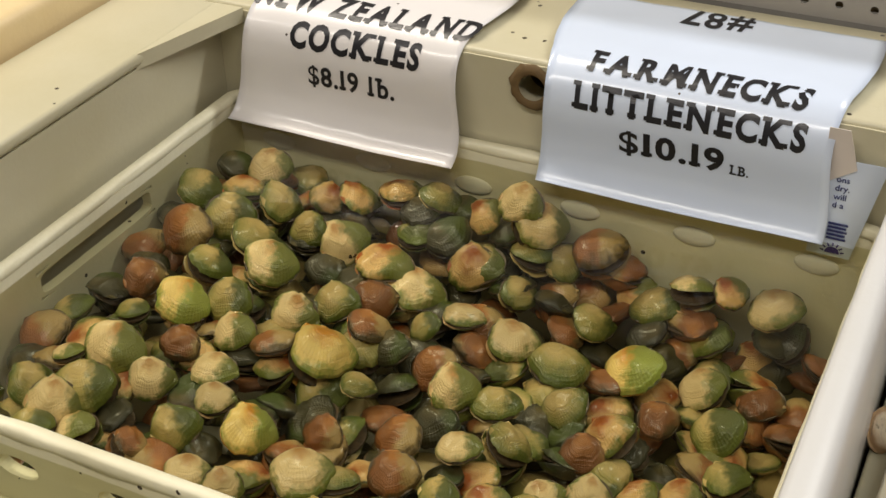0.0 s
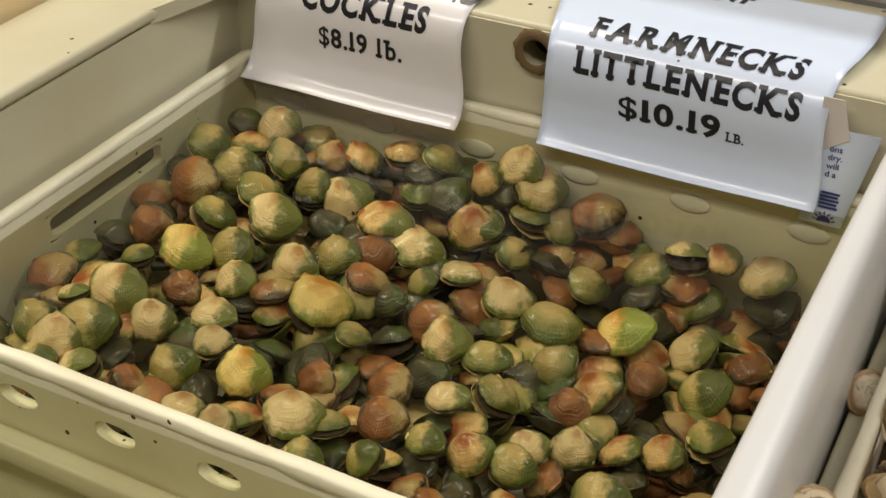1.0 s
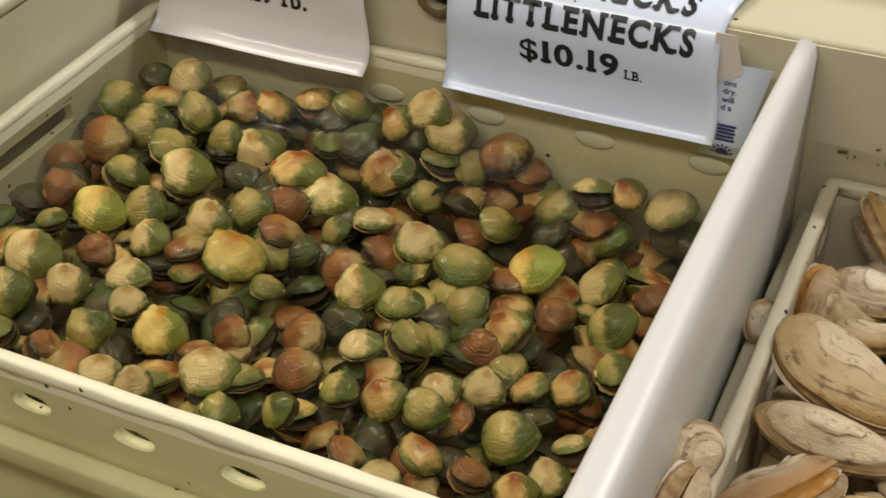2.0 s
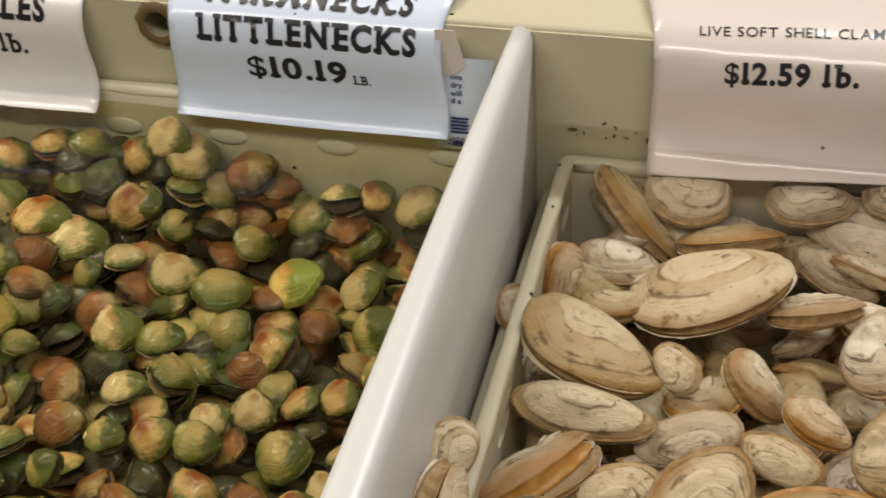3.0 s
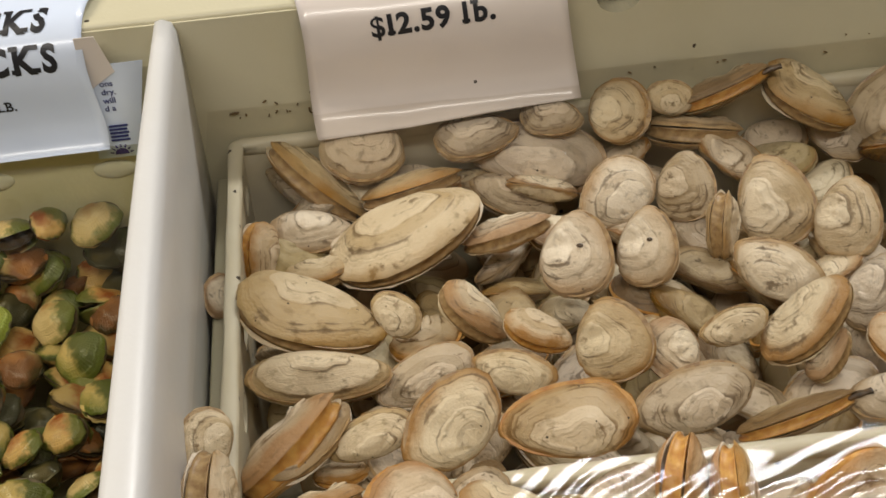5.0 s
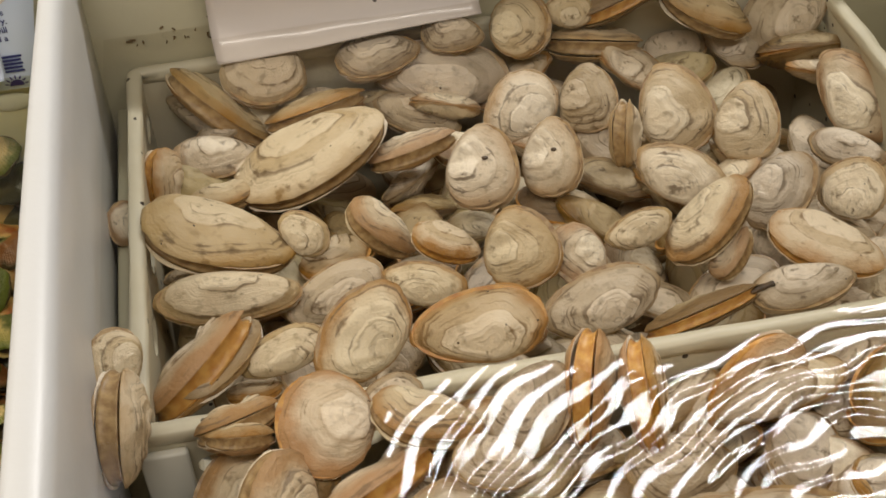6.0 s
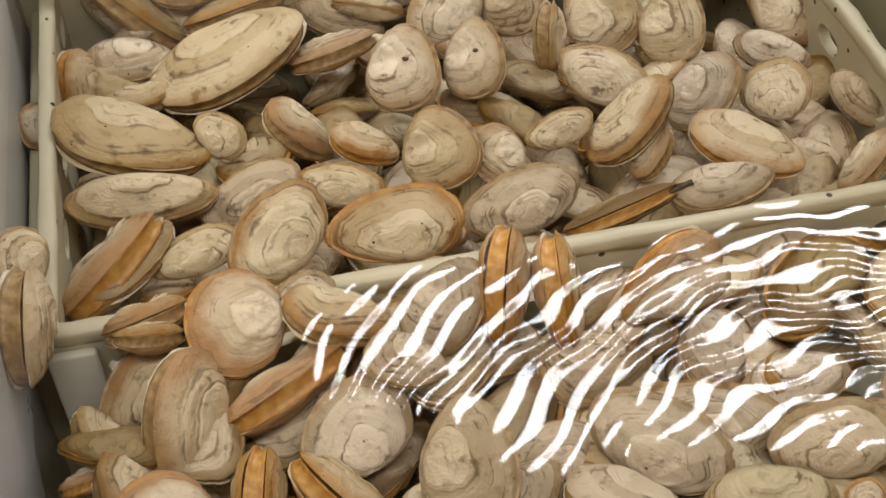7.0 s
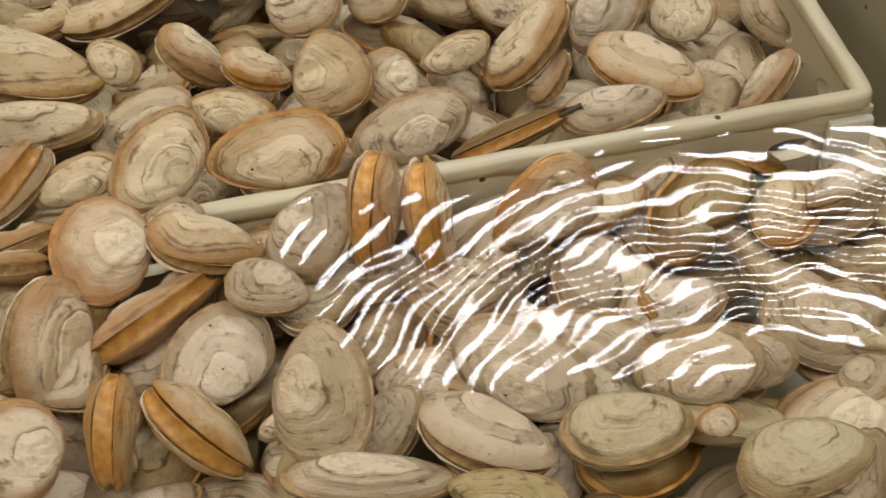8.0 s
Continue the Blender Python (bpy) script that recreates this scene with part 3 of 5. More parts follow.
def on_sheet(s, lift=0.0):
    """The point (y, z) at arc length s down the sheet, lifted off its front face. A smooth curve through the profile."""
    def at(q):
        q = min(max(q, -0.02), ARC[-1])
        k = max(i for i in range(len(ARC) - 1) if ARC[i] <= max(q, 0))
        p = [PROFILE[min(max(k + j, 0), len(PROFILE) - 1)] for j in (-1, 0, 1, 2)]
        u = (q - ARC[k]) / (ARC[k + 1] - ARC[k])
        if u < 0:
            return Vector((p[1][0] + (p[2][0] - p[1][0]) * u, p[1][1] + (p[2][1] - p[1][1]) * u))
        out = []
        for c in (0, 1):
            a, b, d, e = (w[c] for w in p)
            out.append(0.5 * (2 * b + (d - a) * u + (2 * a - 5 * b + 4 * d - e) * u * u + (3 * b - a - 3 * d + e) * u ** 3))
        return Vector(out)
    here, step = at(s), at(min(s + 0.002, ARC[-1])) - at(s - 0.002)
    step.normalize()
    normal = Vector((step.y, -step.x))
    if normal.y < 0 and normal.x > 0:
        normal = -normal
    return here + normal * lift


# where each letter carries slab feet: T top or B bottom, and how far across
SLABS = {"N": "T0 B0 T1", "E": "T0 B0", "W": "T0 T1", "A": "B0 B1", "L": "T0 B0", "D": "T0 B0", "K": "T0 B0 T1 B1", "F": "T0 B0", "R": "T0 B0 B1",
         "M": "B0 B1", "I": "T0.5 B0.5", "T": "B0.5", "B": "T0 B0", "l": "B0.5", "b": "T0", "1": "B0.6"}


def price_sign(label, mat, x0, x1, s0, s1, lean, wave, seed, taper=0.0, cut=0.0):
    """A sheet from arc length s0 to s1; lean: how far x drifts from top to bottom; wave: its loose bulge across."""
    t = thing("price_sign", label, "sign", "price signs on the tank ledge")

    def bulge(x, s):
        k = (x - x0) / (x1 - x0)
        return wave * max(0.0, (s - 0.11)) / 0.13 * (0.5 + 0.5 * math.sin(2 * math.pi * k * 1.1 + seed)) + 0.0006 * noise.noise((x * 40, s * 40, seed))

    def point(x, s, lift):
        p = on_sheet(s, lift + bulge(x, s))
        d = lean * (s - 0.15) / 0.1
        nip = 0.004 * math.sin((s - 0.1) * 34) * (1 if x < (x0 + x1) / 2 else -1) * max(0.0, abs((x - x0) / (x1 - x0) - 0.5) * 2) ** 4
        d -= taper * (x - (x0 + x1) / 2) * (s - 0.15) / 0.1
        return (x + d + nip, p.x, p.y)

    nx, ns = 30, 56
    verts, faces = [], []
    for lift in (0.0004, -0.0003):
        for i in range(ns + 1):
            for j in range(nx + 1):
                verts.append(point(x0 + (x1 - x0) * j / nx, s0 + (s1 - cut * j / nx - s0) * i / ns, lift))
    w = nx + 1
    half = (ns + 1) * w
    for i in range(ns):
        for j in range(nx):
            a = i * w + j
            faces += [(a, a + w, a + w + 1, a + 1), (half + a, half + a + 1, half + a + w + 1, half + a + w)]
    for i in range(ns):
        for a in (i * w, i * w + nx):
            faces.append((a, a + w, half + a + w, half + a))
    for j in range(nx):
        for a in (j, ns * w + j):
            faces.append((a, a + 1, half + a + 1, half + a))
    put("sheet", mesh_from("sheet", verts, faces, True), mat, t)

    def line(text, xa, xb, sa, sb, bold=0.0, slant=0.0, flip=False, drop=0.0, ink=INK, worn=0, slab=True):
        """Lettering between xa and xb, from sa (top) to sb (foot) down the sheet; drop: how much lower its right end lies."""
        bm = bmesh.new()
        cursor, bars = 0.0, []
        for ch in text:
            if ch == " ":
                cursor += 0.32
                continue
            cu = bpy.data.curves.new("lettering", "FONT")
            cu.body, cu.offset, cu.resolution_u = ch, bold * (0.45 if ch == "$" else 1.0), 3
            ob = bpy.data.objects.new("lettering", cu)
            scene.collection.objects.link(ob)
            bpy.context.view_layer.update()
            me = bpy.data.meshes.new_from_object(ob.evaluated_get(bpy.context.evaluated_depsgraph_get()))
            bpy.data.objects.remove(ob)
            xs = [v.co.x for v in me.vertices]
            left, wide = min(xs), max(xs) - min(xs)
            tall = max(v.co.y for v in me.vertices)
            slabs = [(code[0], 0.055 + (wide - 0.11) * float(code[1:])) for code in SLABS.get(ch, "").split()] if slab else []
            pad = 0.035 if slab else 0.06
            lo = min([0.0] + [c - 0.14 for _, c in slabs])
            hi = max([wide] + [c + 0.14 for _, c in slabs])
            start = cursor + pad - lo
            me.transform(Matrix.Translation((start - left, 0, 0)))
            bm.from_mesh(me)
            for level, c in slabs:
                y0 = 0.0 if level == "B" else tall - 0.12
                bars.append((start + c - 0.14, start + c + 0.14, y0, y0 + 0.12))
            cursor += hi - lo + 2 * pad
        bmesh.ops.triangulate(bm, faces=bm.faces[:])
        bmesh.ops.subdivide_edges(bm, edges=[e for e in bm.edges if e.calc_length() > 0.25], cuts=2)
        bmesh.ops.triangulate(bm, faces=bm.faces[:])
        raised = set()
        for xa_, xb_, ya_, yb_ in bars:
            q = [bm.verts.new(p) for p in ((xa_, ya_, 0), (xb_, ya_, 0), (xb_, yb_, 0), (xa_, yb_, 0))]
            bm.faces.new(q)
            raised.update(q)
        us = [v.co.x for v in bm.verts]
        vs = [v.co.y for v in bm.verts]
        u0, u1, v1 = min(us), max(us), max(vs)
        v0 = min(0.0, min(vs)) if flip else 0.0
        for v in bm.verts:
            a, b = (v.co.x - u0) / (u1 - u0), (v.co.y - v0) / (v1 - v0)
            a += slant * (b - 0.5) * (v1 / (u1 - u0))
            if flip:
                a, b = 1 - a, 1 - b
            v.co = point(xa + (xb - xa) * a, sb + (sa - sb) * b + drop * a, 0.0011 if v in raised else 0.0009)
        if worn:
            gone = [f for f in bm.faces if noise.noise(f.calc_center_median() * 170 + Vector((worn, 0, 0))) > 0.60]
            bmesh.ops.delete(bm, geom=gone, context="FACES")
        part("lettering", bm, ink, t, "printed lettering")

    return line


line = price_sign("white laminated sign for New Zealand cockles on the ledge", PAPER, -0.564, -0.352, 0.0, 0.241, -0.003, 0.002, 0.4)
line("NEW ZEALAND", -0.563, -0.349, 0.098, 0.127, 0.042)
line("COCKLES", -0.514, -0.389, 0.1375, 0.160, 0.042)
line("$8.19 lb.", -0.494, -0.411, 0.1725, 0.190, 0.026)
line = price_sign("white laminated sign for farmneck littlenecks, blue sheen in its colour, worn print", PAPER_BLUE, -0.283, -0.049, 0.008, 0.234, 0.004, 0.003, 1.2, 0.06)
line("#87", -0.199, -0.145, 0.006, 0.040, 0.022, 0.0, True)
line("FARMNECKS", -0.248, -0.077, 0.1095, 0.133, 0.042, 0.15, worn=3)
line("LITTLENECKS", -0.257, -0.071, 0.143, 0.1635, 0.042)
line("$10.19", -0.216, -0.131, 0.1735, 0.192, 0.034)
line("LB.", -0.126, -0.111, 0.184, 0.192, 0.02)
line = price_sign("white laminated sign for live soft shell clams, dipping into water", PAPER_WARM, 0.105, 0.314, 0.0, 0.247, 0.005, 0.002, 2.6, 0.05, 0.013)
line("LIVE SOFT SHELL CLAMS", 0.141, 0.276, 0.1215, 0.131, 0.004, drop=-0.009, slab=False)
line("$12.59 lb.", 0.160, 0.255, 0.1490, 0.1650, 0.038, drop=-0.005)


def small_tag():
    """The half-hidden paper tag beside the bluish sign."""
    t = thing("paper_tag", "small white paper tag with blue print, half hidden", "tag")
    verts, faces = [], []
    n = 10
    for y in (-0.0075, -0.0070):
        for i in range(n + 1):
            k = i / n
            z = 0.872 - 0.076 * k
            yy = y - 0.012 * k * k
            verts += [(-0.060, yy, z), (-0.012 - 0.016 * k, yy - 0.002 * math.sin(3 * k), z)]
    h = 2 * (n + 1)
    for i in range(n):
        a = 2 * i
        faces += [(a, a + 2, a + 3, a + 1), (h + a, h + a + 1, h + a + 3, h + a + 2), (a + 1, a + 3, h + a + 3, h + a + 1)]
    put("paper", mesh_from("paper", verts, faces, True), PAPER_BLUE, t)
    bm = bmesh.new()
    tri = [(-0.058, 0.897), (-0.043, 0.897), (-0.034, 0.866), (-0.058, 0.850)]
    front = [bm.verts.new((x, -0.0095, z)) for x, z in tri]
    back = [bm.verts.new((x, -0.0088, z)) for x, z in tri]
    bm.faces.new(front), bm.faces.new(back[::-1])
    for k in range(4):
        bm.faces.new((front[k], back[k], back[(k + 1) % 4], front[(k + 1) % 4]))
    bmesh.ops.recalc_face_normals(bm, faces=bm.faces[:])
    part("fold", bm, PAPER_WARM, t, "folded paper corner")

    def surface(z):
        k = (0.872 - z) / 0.076
        return -0.0075 - 0.012 * k * k - 0.0022

    for text, z in (("ons", 0.8545), ("dry.", 0.8475), ("will", 0.8405), ("d a", 0.8340)):
        cu = bpy.data.curves.new("lettering", "FONT")
        cu.body, cu.size, cu.offset = text, 0.0070, 0.00012
        ob = bpy.data.objects.new("lettering", cu)
        scene.collection.objects.link(ob)
        bpy.context.view_layer.update()
        me = bpy.data.meshes.new_from_object(ob.evaluated_get(bpy.context.evaluated_depsgraph_get()))
        bpy.data.objects.remove(ob)
        me.transform(pose(-0.0475, surface(z), z, 90))
        put("lettering", me, BLUE_INK, t, "printed lettering")
    for k in range(5):
        z = 0.8215 - 0.0028 * k
        part("print_bar", box(-0.0475, -0.033 - 0.001 * (k % 2), surface(z) - 0.0002, surface(z) + 0.0004, z - 0.0008, z + 0.0008), BLUE_INK, t, "unreadable line of print")
    # round emblem with rays
    bm = bmesh.new()
    for k in range(17):
        a = math.pi * k / 16
        bm.verts.new((-0.041 + 0.0055 * math.cos(a), surface(0.8) - 0.0006, 0.7995 + 0.0055 * math.sin(a)))
    bm.verts.ensure_lookup_table()
    bm.faces.new(bm.verts[:])
    for k in range(7):
        a = math.pi * (k + 0.5) / 7
        q = [(-0.041 + r * math.cos(a + d), surface(0.8) - 0.0006, 0.7995 + r * math.sin(a + d)) for r, d in ((0.0063, -0.12), (0.0092, -0.05), (0.0092, 0.05), (0.0063, 0.12))]
        bm.faces.new([bm.verts.new(p) for p in q])
    part("emblem", bm, PURPLE_INK, t, "purple half-round emblem with rays")


small_tag()


def loose_slip(x, y, w, d, turn):
    verts, faces = [], []
    n = 8
    for lift in (0.0, 0.0006):
        for i in range(n + 1):
            k = i / n
            z = 0.9015 + 0.006 * math.sin(2.6 * k) + lift
            verts += [(-w / 2 + 0.01 * k, -d / 2 + d * k, z), (w / 2, -d / 2 + d * k + 0.01, z + 0.002)]
    h = 2 * (n + 1)
    for i in range(n):
        a = 2 * i
        faces += [(a, a + 1, a + 3, a + 2), (h + a, h + a + 2, h + a + 3, h + a + 1), (a, a + 2, h + a + 2, h + a), (a + 1, h + a + 1, h + a + 3, a + 3)]
    faces += [(0, h, h + 1, 1), (2 * n, 2 * n + 1, h + 2 * n + 1, h + 2 * n)]
    ob = put("paper_slip", mesh_from("paper_slip", verts, faces, True), PAPER)
    ob.matrix_basis = pose(x, y, 0, 0, 0, turn)
    tagged(ob, "crumpled white paper slip lying on the tank ledge", "paper")


loose_slip(0.092, 0.092, 0.036, 0.07, 12)


# ---- shellfish ----
def valve(name, ratio, depth, taper, beak, seed, steps, drop, wav, na=48, rings=12, power=2.5, edge=0.72, hump=0.05, pinch=0.0, rag=0.02):
    """One half of a bivalve, half-length 1: bands of growth step down from the beak at the hinge side (+y) to a ragged margin."""
    rng = random.Random(seed)
    ph = [rng.uniform(0, 6.28) for _ in range(4)]
    breaks = sorted(0.36 + 0.60 * (k + rng.uniform(0.15, 0.85)) / steps for k in range(steps))
    drops = [drop * rng.uniform(0.5, 1.5) for _ in breaks]
    tones = [rng.uniform(0.75, 1.0)] + [max(0.0, 0.85 - 0.75 * q + rng.uniform(-0.3, 0.25)) for q in breaks]
    radii = [((i / rings) ** 0.85, None) for i in range(rings + 1)]
    radii = [(r, side) for r, side in radii if all(abs(r - q) > 0.022 for q in breaks)]
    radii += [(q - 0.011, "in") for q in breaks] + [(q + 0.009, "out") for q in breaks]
    radii.sort()
    nr = len(radii) - 1
    top = Vector((beak, ratio * 0.86))

    def outline(a):
        c, si = math.cos(a), math.sin(a)
        r = 1 + wav * (math.sin(3 * a + ph[0]) + 0.6 * math.sin(5 * a + ph[1]) + 0.35 * math.sin(11 * a + ph[2])) + rag * noise.noise((7 * c, 7 * si, seed))
        x = c * (1 - pinch * max(0.0, si) ** 2)
        return Vector((x * r, ratio * si * (1 - taper * c) * r))

    def height(p):
        q = math.hypot(p.x, p.y / ratio / (1 - taper * max(-1, min(1, p.x))))
        return depth * max(0.0, 1 - q ** power) ** edge

    spokes = [(2 * math.pi * j / na, outline(2 * math.pi * j / na)) for j in range(na)]
    reach = max((o - top).length for _, o in spokes)
    verts, faces, uvs, bands = [], [], [], []
    tone_at, step_at = [], []
    for r, side in radii:
        inner = [k for k, q in enumerate(breaks) if q < r]
        tone_at.append(tones[len(inner)])
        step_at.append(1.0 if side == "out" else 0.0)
        for a, o in spokes:
            far = (o - top).length / reach * min(1.0, r / 0.4)
            rr = r + 0.34 * r * (1 - r) * noise.noise((1.6 * math.cos(a), 1.6 * math.sin(a), 2.2 * r + seed))
            p = top + (o - top) * rr
            if r > 0.9999:
                z = 0.002
            else:
                z = height(p) + hump * math.exp(-(r * 4) ** 2) * far
                z += far * sum(d * (0.45 + 0.75 * noise.noise((1.4 * math.cos(a), 1.4 * math.sin(a), 5.0 * k + seed))) for k, d in enumerate(drops) if k not in inner)
                z += 0.30 * depth * noise.noise((p.x * 1.7 + seed, p.y * 1.7, 0)) + 0.07 * depth * noise.noise((p.x * 5 + seed, p.y * 5, 0)) * r
            verts.append((p.x, p.y, max(z, -0.008)))
    layer = len(verts)
    low = [0.0, 0.45, 0.8, 1.0]
    for r in low:
        for a, o in spokes:
            p = top + (o - top) * r
            verts.append((p.x, p.y, -0.010 if r > 0.99 else max(0.6 * height(p) - 0.012, -0.010)))

    def quad(corners, growth, band):
        faces.append(corners)
        uvs.extend(growth)
        bands.extend(band)

    for i in range(nr):
        r0, r1 = radii[i][0], radii[i + 1][0]
        b0, b1 = (tone_at[i], step_at[i]), (tone_at[i + 1], step_at[i + 1])
        for j in range(na):
            k = (j + 1) % na
            u0, u1 = j / na, (j + 1) / na
            quad((i * na + j, (i + 1) * na + j, (i + 1) * na + k, i * na + k), ((u0, r0), (u0, r1), (u1, r1), (u1, r0)), (b0, b1, b1, b0))
    for i in range(len(low) - 1):
        for j in range(na):
            k = (j + 1) % na
            quad(tuple(layer + n for n in (i * na + j, i * na + k, (i + 1) * na + k, (i + 1) * na + j)), ((j / na, 0.2),) * 4, ((0.9, 0.0),) * 4)
    for j in range(na):
        k = (j + 1) % na
        a, d, e, f = nr * na + j, nr * na + k, layer + 3 * na + k, layer + 3 * na + j
        quad((a, f, e, d), ((j / na, 1.0),) * 4, ((0.1, 0.3),) * 4)
    me = bpy.data.meshes.new(name)
    me.from_pydata(verts, [], faces)
    for title, data in (("growth", uvs), ("band", bands)):
        me.uv_layers.new(name=title).data.foreach_set("uv", np.array(data, dtype=np.float32).ravel())
    me.polygons.foreach_set("use_smooth", [True] * len(me.polygons))
    return me


def body_lens(name, ratio, taper, thick, n=36):
    bm = bmesh.new()
    rows = []
    for q, s in ((-1.0, 0.975), (-0.7, 0.93), (-0.3, 0.90), (0.3, 0.90), (0.7, 0.93), (1.0, 0.975)):
        rows.append([bm.verts.new((s * math.cos(2 * math.pi * k / n), s * ratio * math.sin(2 * math.pi * k / n) * (1 - taper * math.cos(2 * math.pi * k / n)), q * thick * (0.55 - 0.45 * math.sin(2 * math.pi * k / n)))) for k in range(n)])
    for a, b in zip(rows, rows[1:]):
        for k in range(n):
            bm.faces.new((a[k], a[(k + 1) % n], b[(k + 1) % n], b[k])).smooth = True
    bm.faces.new(rows[0][::-1]), bm.faces.new(rows[-1])
    bmesh.ops.recalc_face_normals(bm, faces=bm.faces[:])
    me = bpy.data.meshes.new(name)
    bm.to_mesh(me)
    bm.free()
    return me


def siphon_mesh():
    bm = bmesh.new()
    n, rows = 14, []
    for i in range(9):
        k = i / 8
        r = 0.13 * (1 - 0.25 * k) * (1 + 0.12 * math.sin(14 * k))
        rows.append([bm.verts.new((0.82 + 0.42 * k, -0.05 - 0.1 * k * k + r * math.cos(2 * math.pi * j / n), r * 0.8 * math.sin(2 * math.pi * j / n))) for j in range(n)])
    for a, b in zip(rows, rows[1:]):
        for j in range(n):
            bm.faces.new((a[j], a[(j + 1) % n], b[(j + 1) % n], b[j])).smooth = True
    bm.faces.new(rows[0][::-1]), bm.faces.new(rows[-1])
    me = bpy.data.meshes.new("siphon")
    bm.to_mesh(me)
    bm.free()
    me.materials.append(SIPHON)
    return me


CLAM_RATIO, COCKLE_RATIO = 0.62, 0.86
CLAM_SHAPES = [(0.10, -0.05, 0.012), (0.16, 0.08, 0.016), (0.05, -0.12, 0.014), (0.20, 0.02, 0.022), (0.12, 0.14, 0.026), (0.22, -0.16, 0.018), (0.14, 0.20, 0.02), (0.08, 0.0, 0.03)]
COCKLE_SHAPES = [(0.10, -0.10, 0.03), (0.22, -0.22, 0.04), (0.06, -0.05, 0.05), (0.16, 0.12, 0.04), (0.28, -0.16, 0.045)]
meshes = {}


def shaped(kind, tint, k):
    """The valve mesh of one kind, colour and shape, made once."""
    plain = (kind, k)
    if plain not in meshes:
        if kind == "clam":
            taper, beak, wav = CLAM_SHAPES[k]
            meshes[plain] = valve("valve", CLAM_RATIO, 0.24, taper, beak, 3 + k, 2 + k % 3, 0.050, wav, rag=0.04, hump=0.0)
        else:
            taper, beak, wav = COCKLE_SHAPES[k]
            meshes[plain] = valve("valve", COCKLE_RATIO, 0.39, taper, beak, 31 + k, 2, 0.014, wav, 36, 9, 2.1, 0.8, 0.06, 0.22, 0.07)
    key = (kind, tint, k)
    if key not in meshes:
        meshes[key] = meshes[plain].copy()
        meshes[key].materials.append((CLAM_MATS if kind == "clam" else COCKLE_MATS)[tint])
    return meshes[key]


def lens_of(kind, mat):
    key = (kind, mat.name)
    if key not in meshes:
        meshes[key] = body_lens("mantle", CLAM_RATIO if kind == "clam" else COCKLE_RATIO, 0.1, 0.15 if kind == "clam" else 0.06)
        meshes[key].materials.append(mat)
    return meshes[key]


SIPHON_MESH = siphon_mesh()
dice = random.Random(77)
CLAM_WORDS = {"chalk": "chalky white soft-shell clam with stained growth lines", "grey": "greyish cream soft-shell clam under clear water",
              "tan": "tan-edged cream soft-shell clam with ridged valves", "amber": "cream soft-shell clam with amber-orange margin",
              "brown": "brown-skinned soft-shell clam with dark siphon tip", "yellow": "yellowish soft-shell clam with wrinkled valves"}
COCKLE_WORDS = {"green": "green algae-stained cockle with cream beak", "cream": "cream cockle with greenish margin under water", "orange": "orange-brown cockle with green margin",
                "yellow": "bright yellow-cream cockle with green edge", "brown": "dark reddish-brown cockle under water", "dark": "blackish green cockle, its dark tint standing in for shade"}


def bivalve(kind, name, label, group, m, tint, mat, gape, shape, siphon=False):
    t = thing(name, label, kind, group, at=m)
    hinge = (CLAM_RATIO if kind == "clam" else COCKLE_RATIO) * 0.95
    for flip in (1, -1):
        ob = put("valve", shaped(kind, tint, shape), None, t)
        swing = Matrix.Translation((0, hinge, 0)) @ pose(0, 0, 0, -gape / 2) @ Matrix.Translation((0, -hinge, 0)) @ Matrix.Translation((0, 0, 0.012))
        ob.matrix_basis = swing if flip > 0 else Matrix.Diagonal((1, 1, -1, 1)) @ swing
    put("mantle", lens_of(kind, mat), None, t)
    if siphon:
        put("siphon", SIPHON_MESH, None, t, "dark wrinkled siphon")
    return t


def soft_shell_clam(x, y, z, length, width, rx, ry, rz, lie, tint, siphon=False, spot=False):
    """lie: flat on its valve, tilted, or on edge with the margin showing; width: its breadth as it lies."""
    half = length * 0.54
    width *= 1.08
    if lie == "flat":
        s = (half, min(width / 2 / CLAM_RATIO, half * 1.45), half * 0.95)
    elif lie == "tilted":
        s = (half, half * 1.0, min(max(width / 2 / 0.58, half * 0.55), half * 1.15))
    else:
        s = (half, half * 0.95, min(max(width / 2 / 0.40, half * 0.6), half * 1.2))
    m = pose(x, y, z, rx, ry, rz) @ Matrix.Diagonal((*s, 1))
    mat = MANTLE_AMBER if tint in ("amber", "brown") else MANTLE
    gape = dice.uniform(3, 9) if lie == "flat" else dice.uniform(12, 19)
    t = bivalve("clam", "soft_shell_clam", CLAM_WORDS[tint], "soft-shell clams in the tank", m, tint, mat, gape, dice.randrange(len(CLAM_SHAPES)), siphon)
    if spot:
        bm = bmesh.new()
        bmesh.ops.create_icosphere(bm, subdivisions=2, radius=1, matrix=pose(0.12, -0.05, 0.317) @ Matrix.Diagonal((0.05, 0.06, 0.03, 1)))
        part("dark_spot", bm, SIPHON, t, "small dark pit in the valve")


def cockle(x, y, z, size, rx, ry, rz, tint):
    half = size * 0.51
    m = pose(x, y, z, rx, ry, rz) @ Matrix.Diagonal((half, half * 1.06, half, 1))
    bivalve("cockle", "cockle", COCKLE_WORDS[tint], "cockles in the crate", m, tint, MANTLE_DARK, dice.choice([2, 4, 6, 14, 26, 40]), dice.randrange(len(COCKLE_SHAPES)))


def heap_piece(kind, tint, x, y, z, size, rx, ry, rz):
    half = size * 0.54
    return kind, tint, dice.randrange(3), pose(x, y, z, rx, ry, rz) @ Matrix.Diagonal((half, half, half, 1))


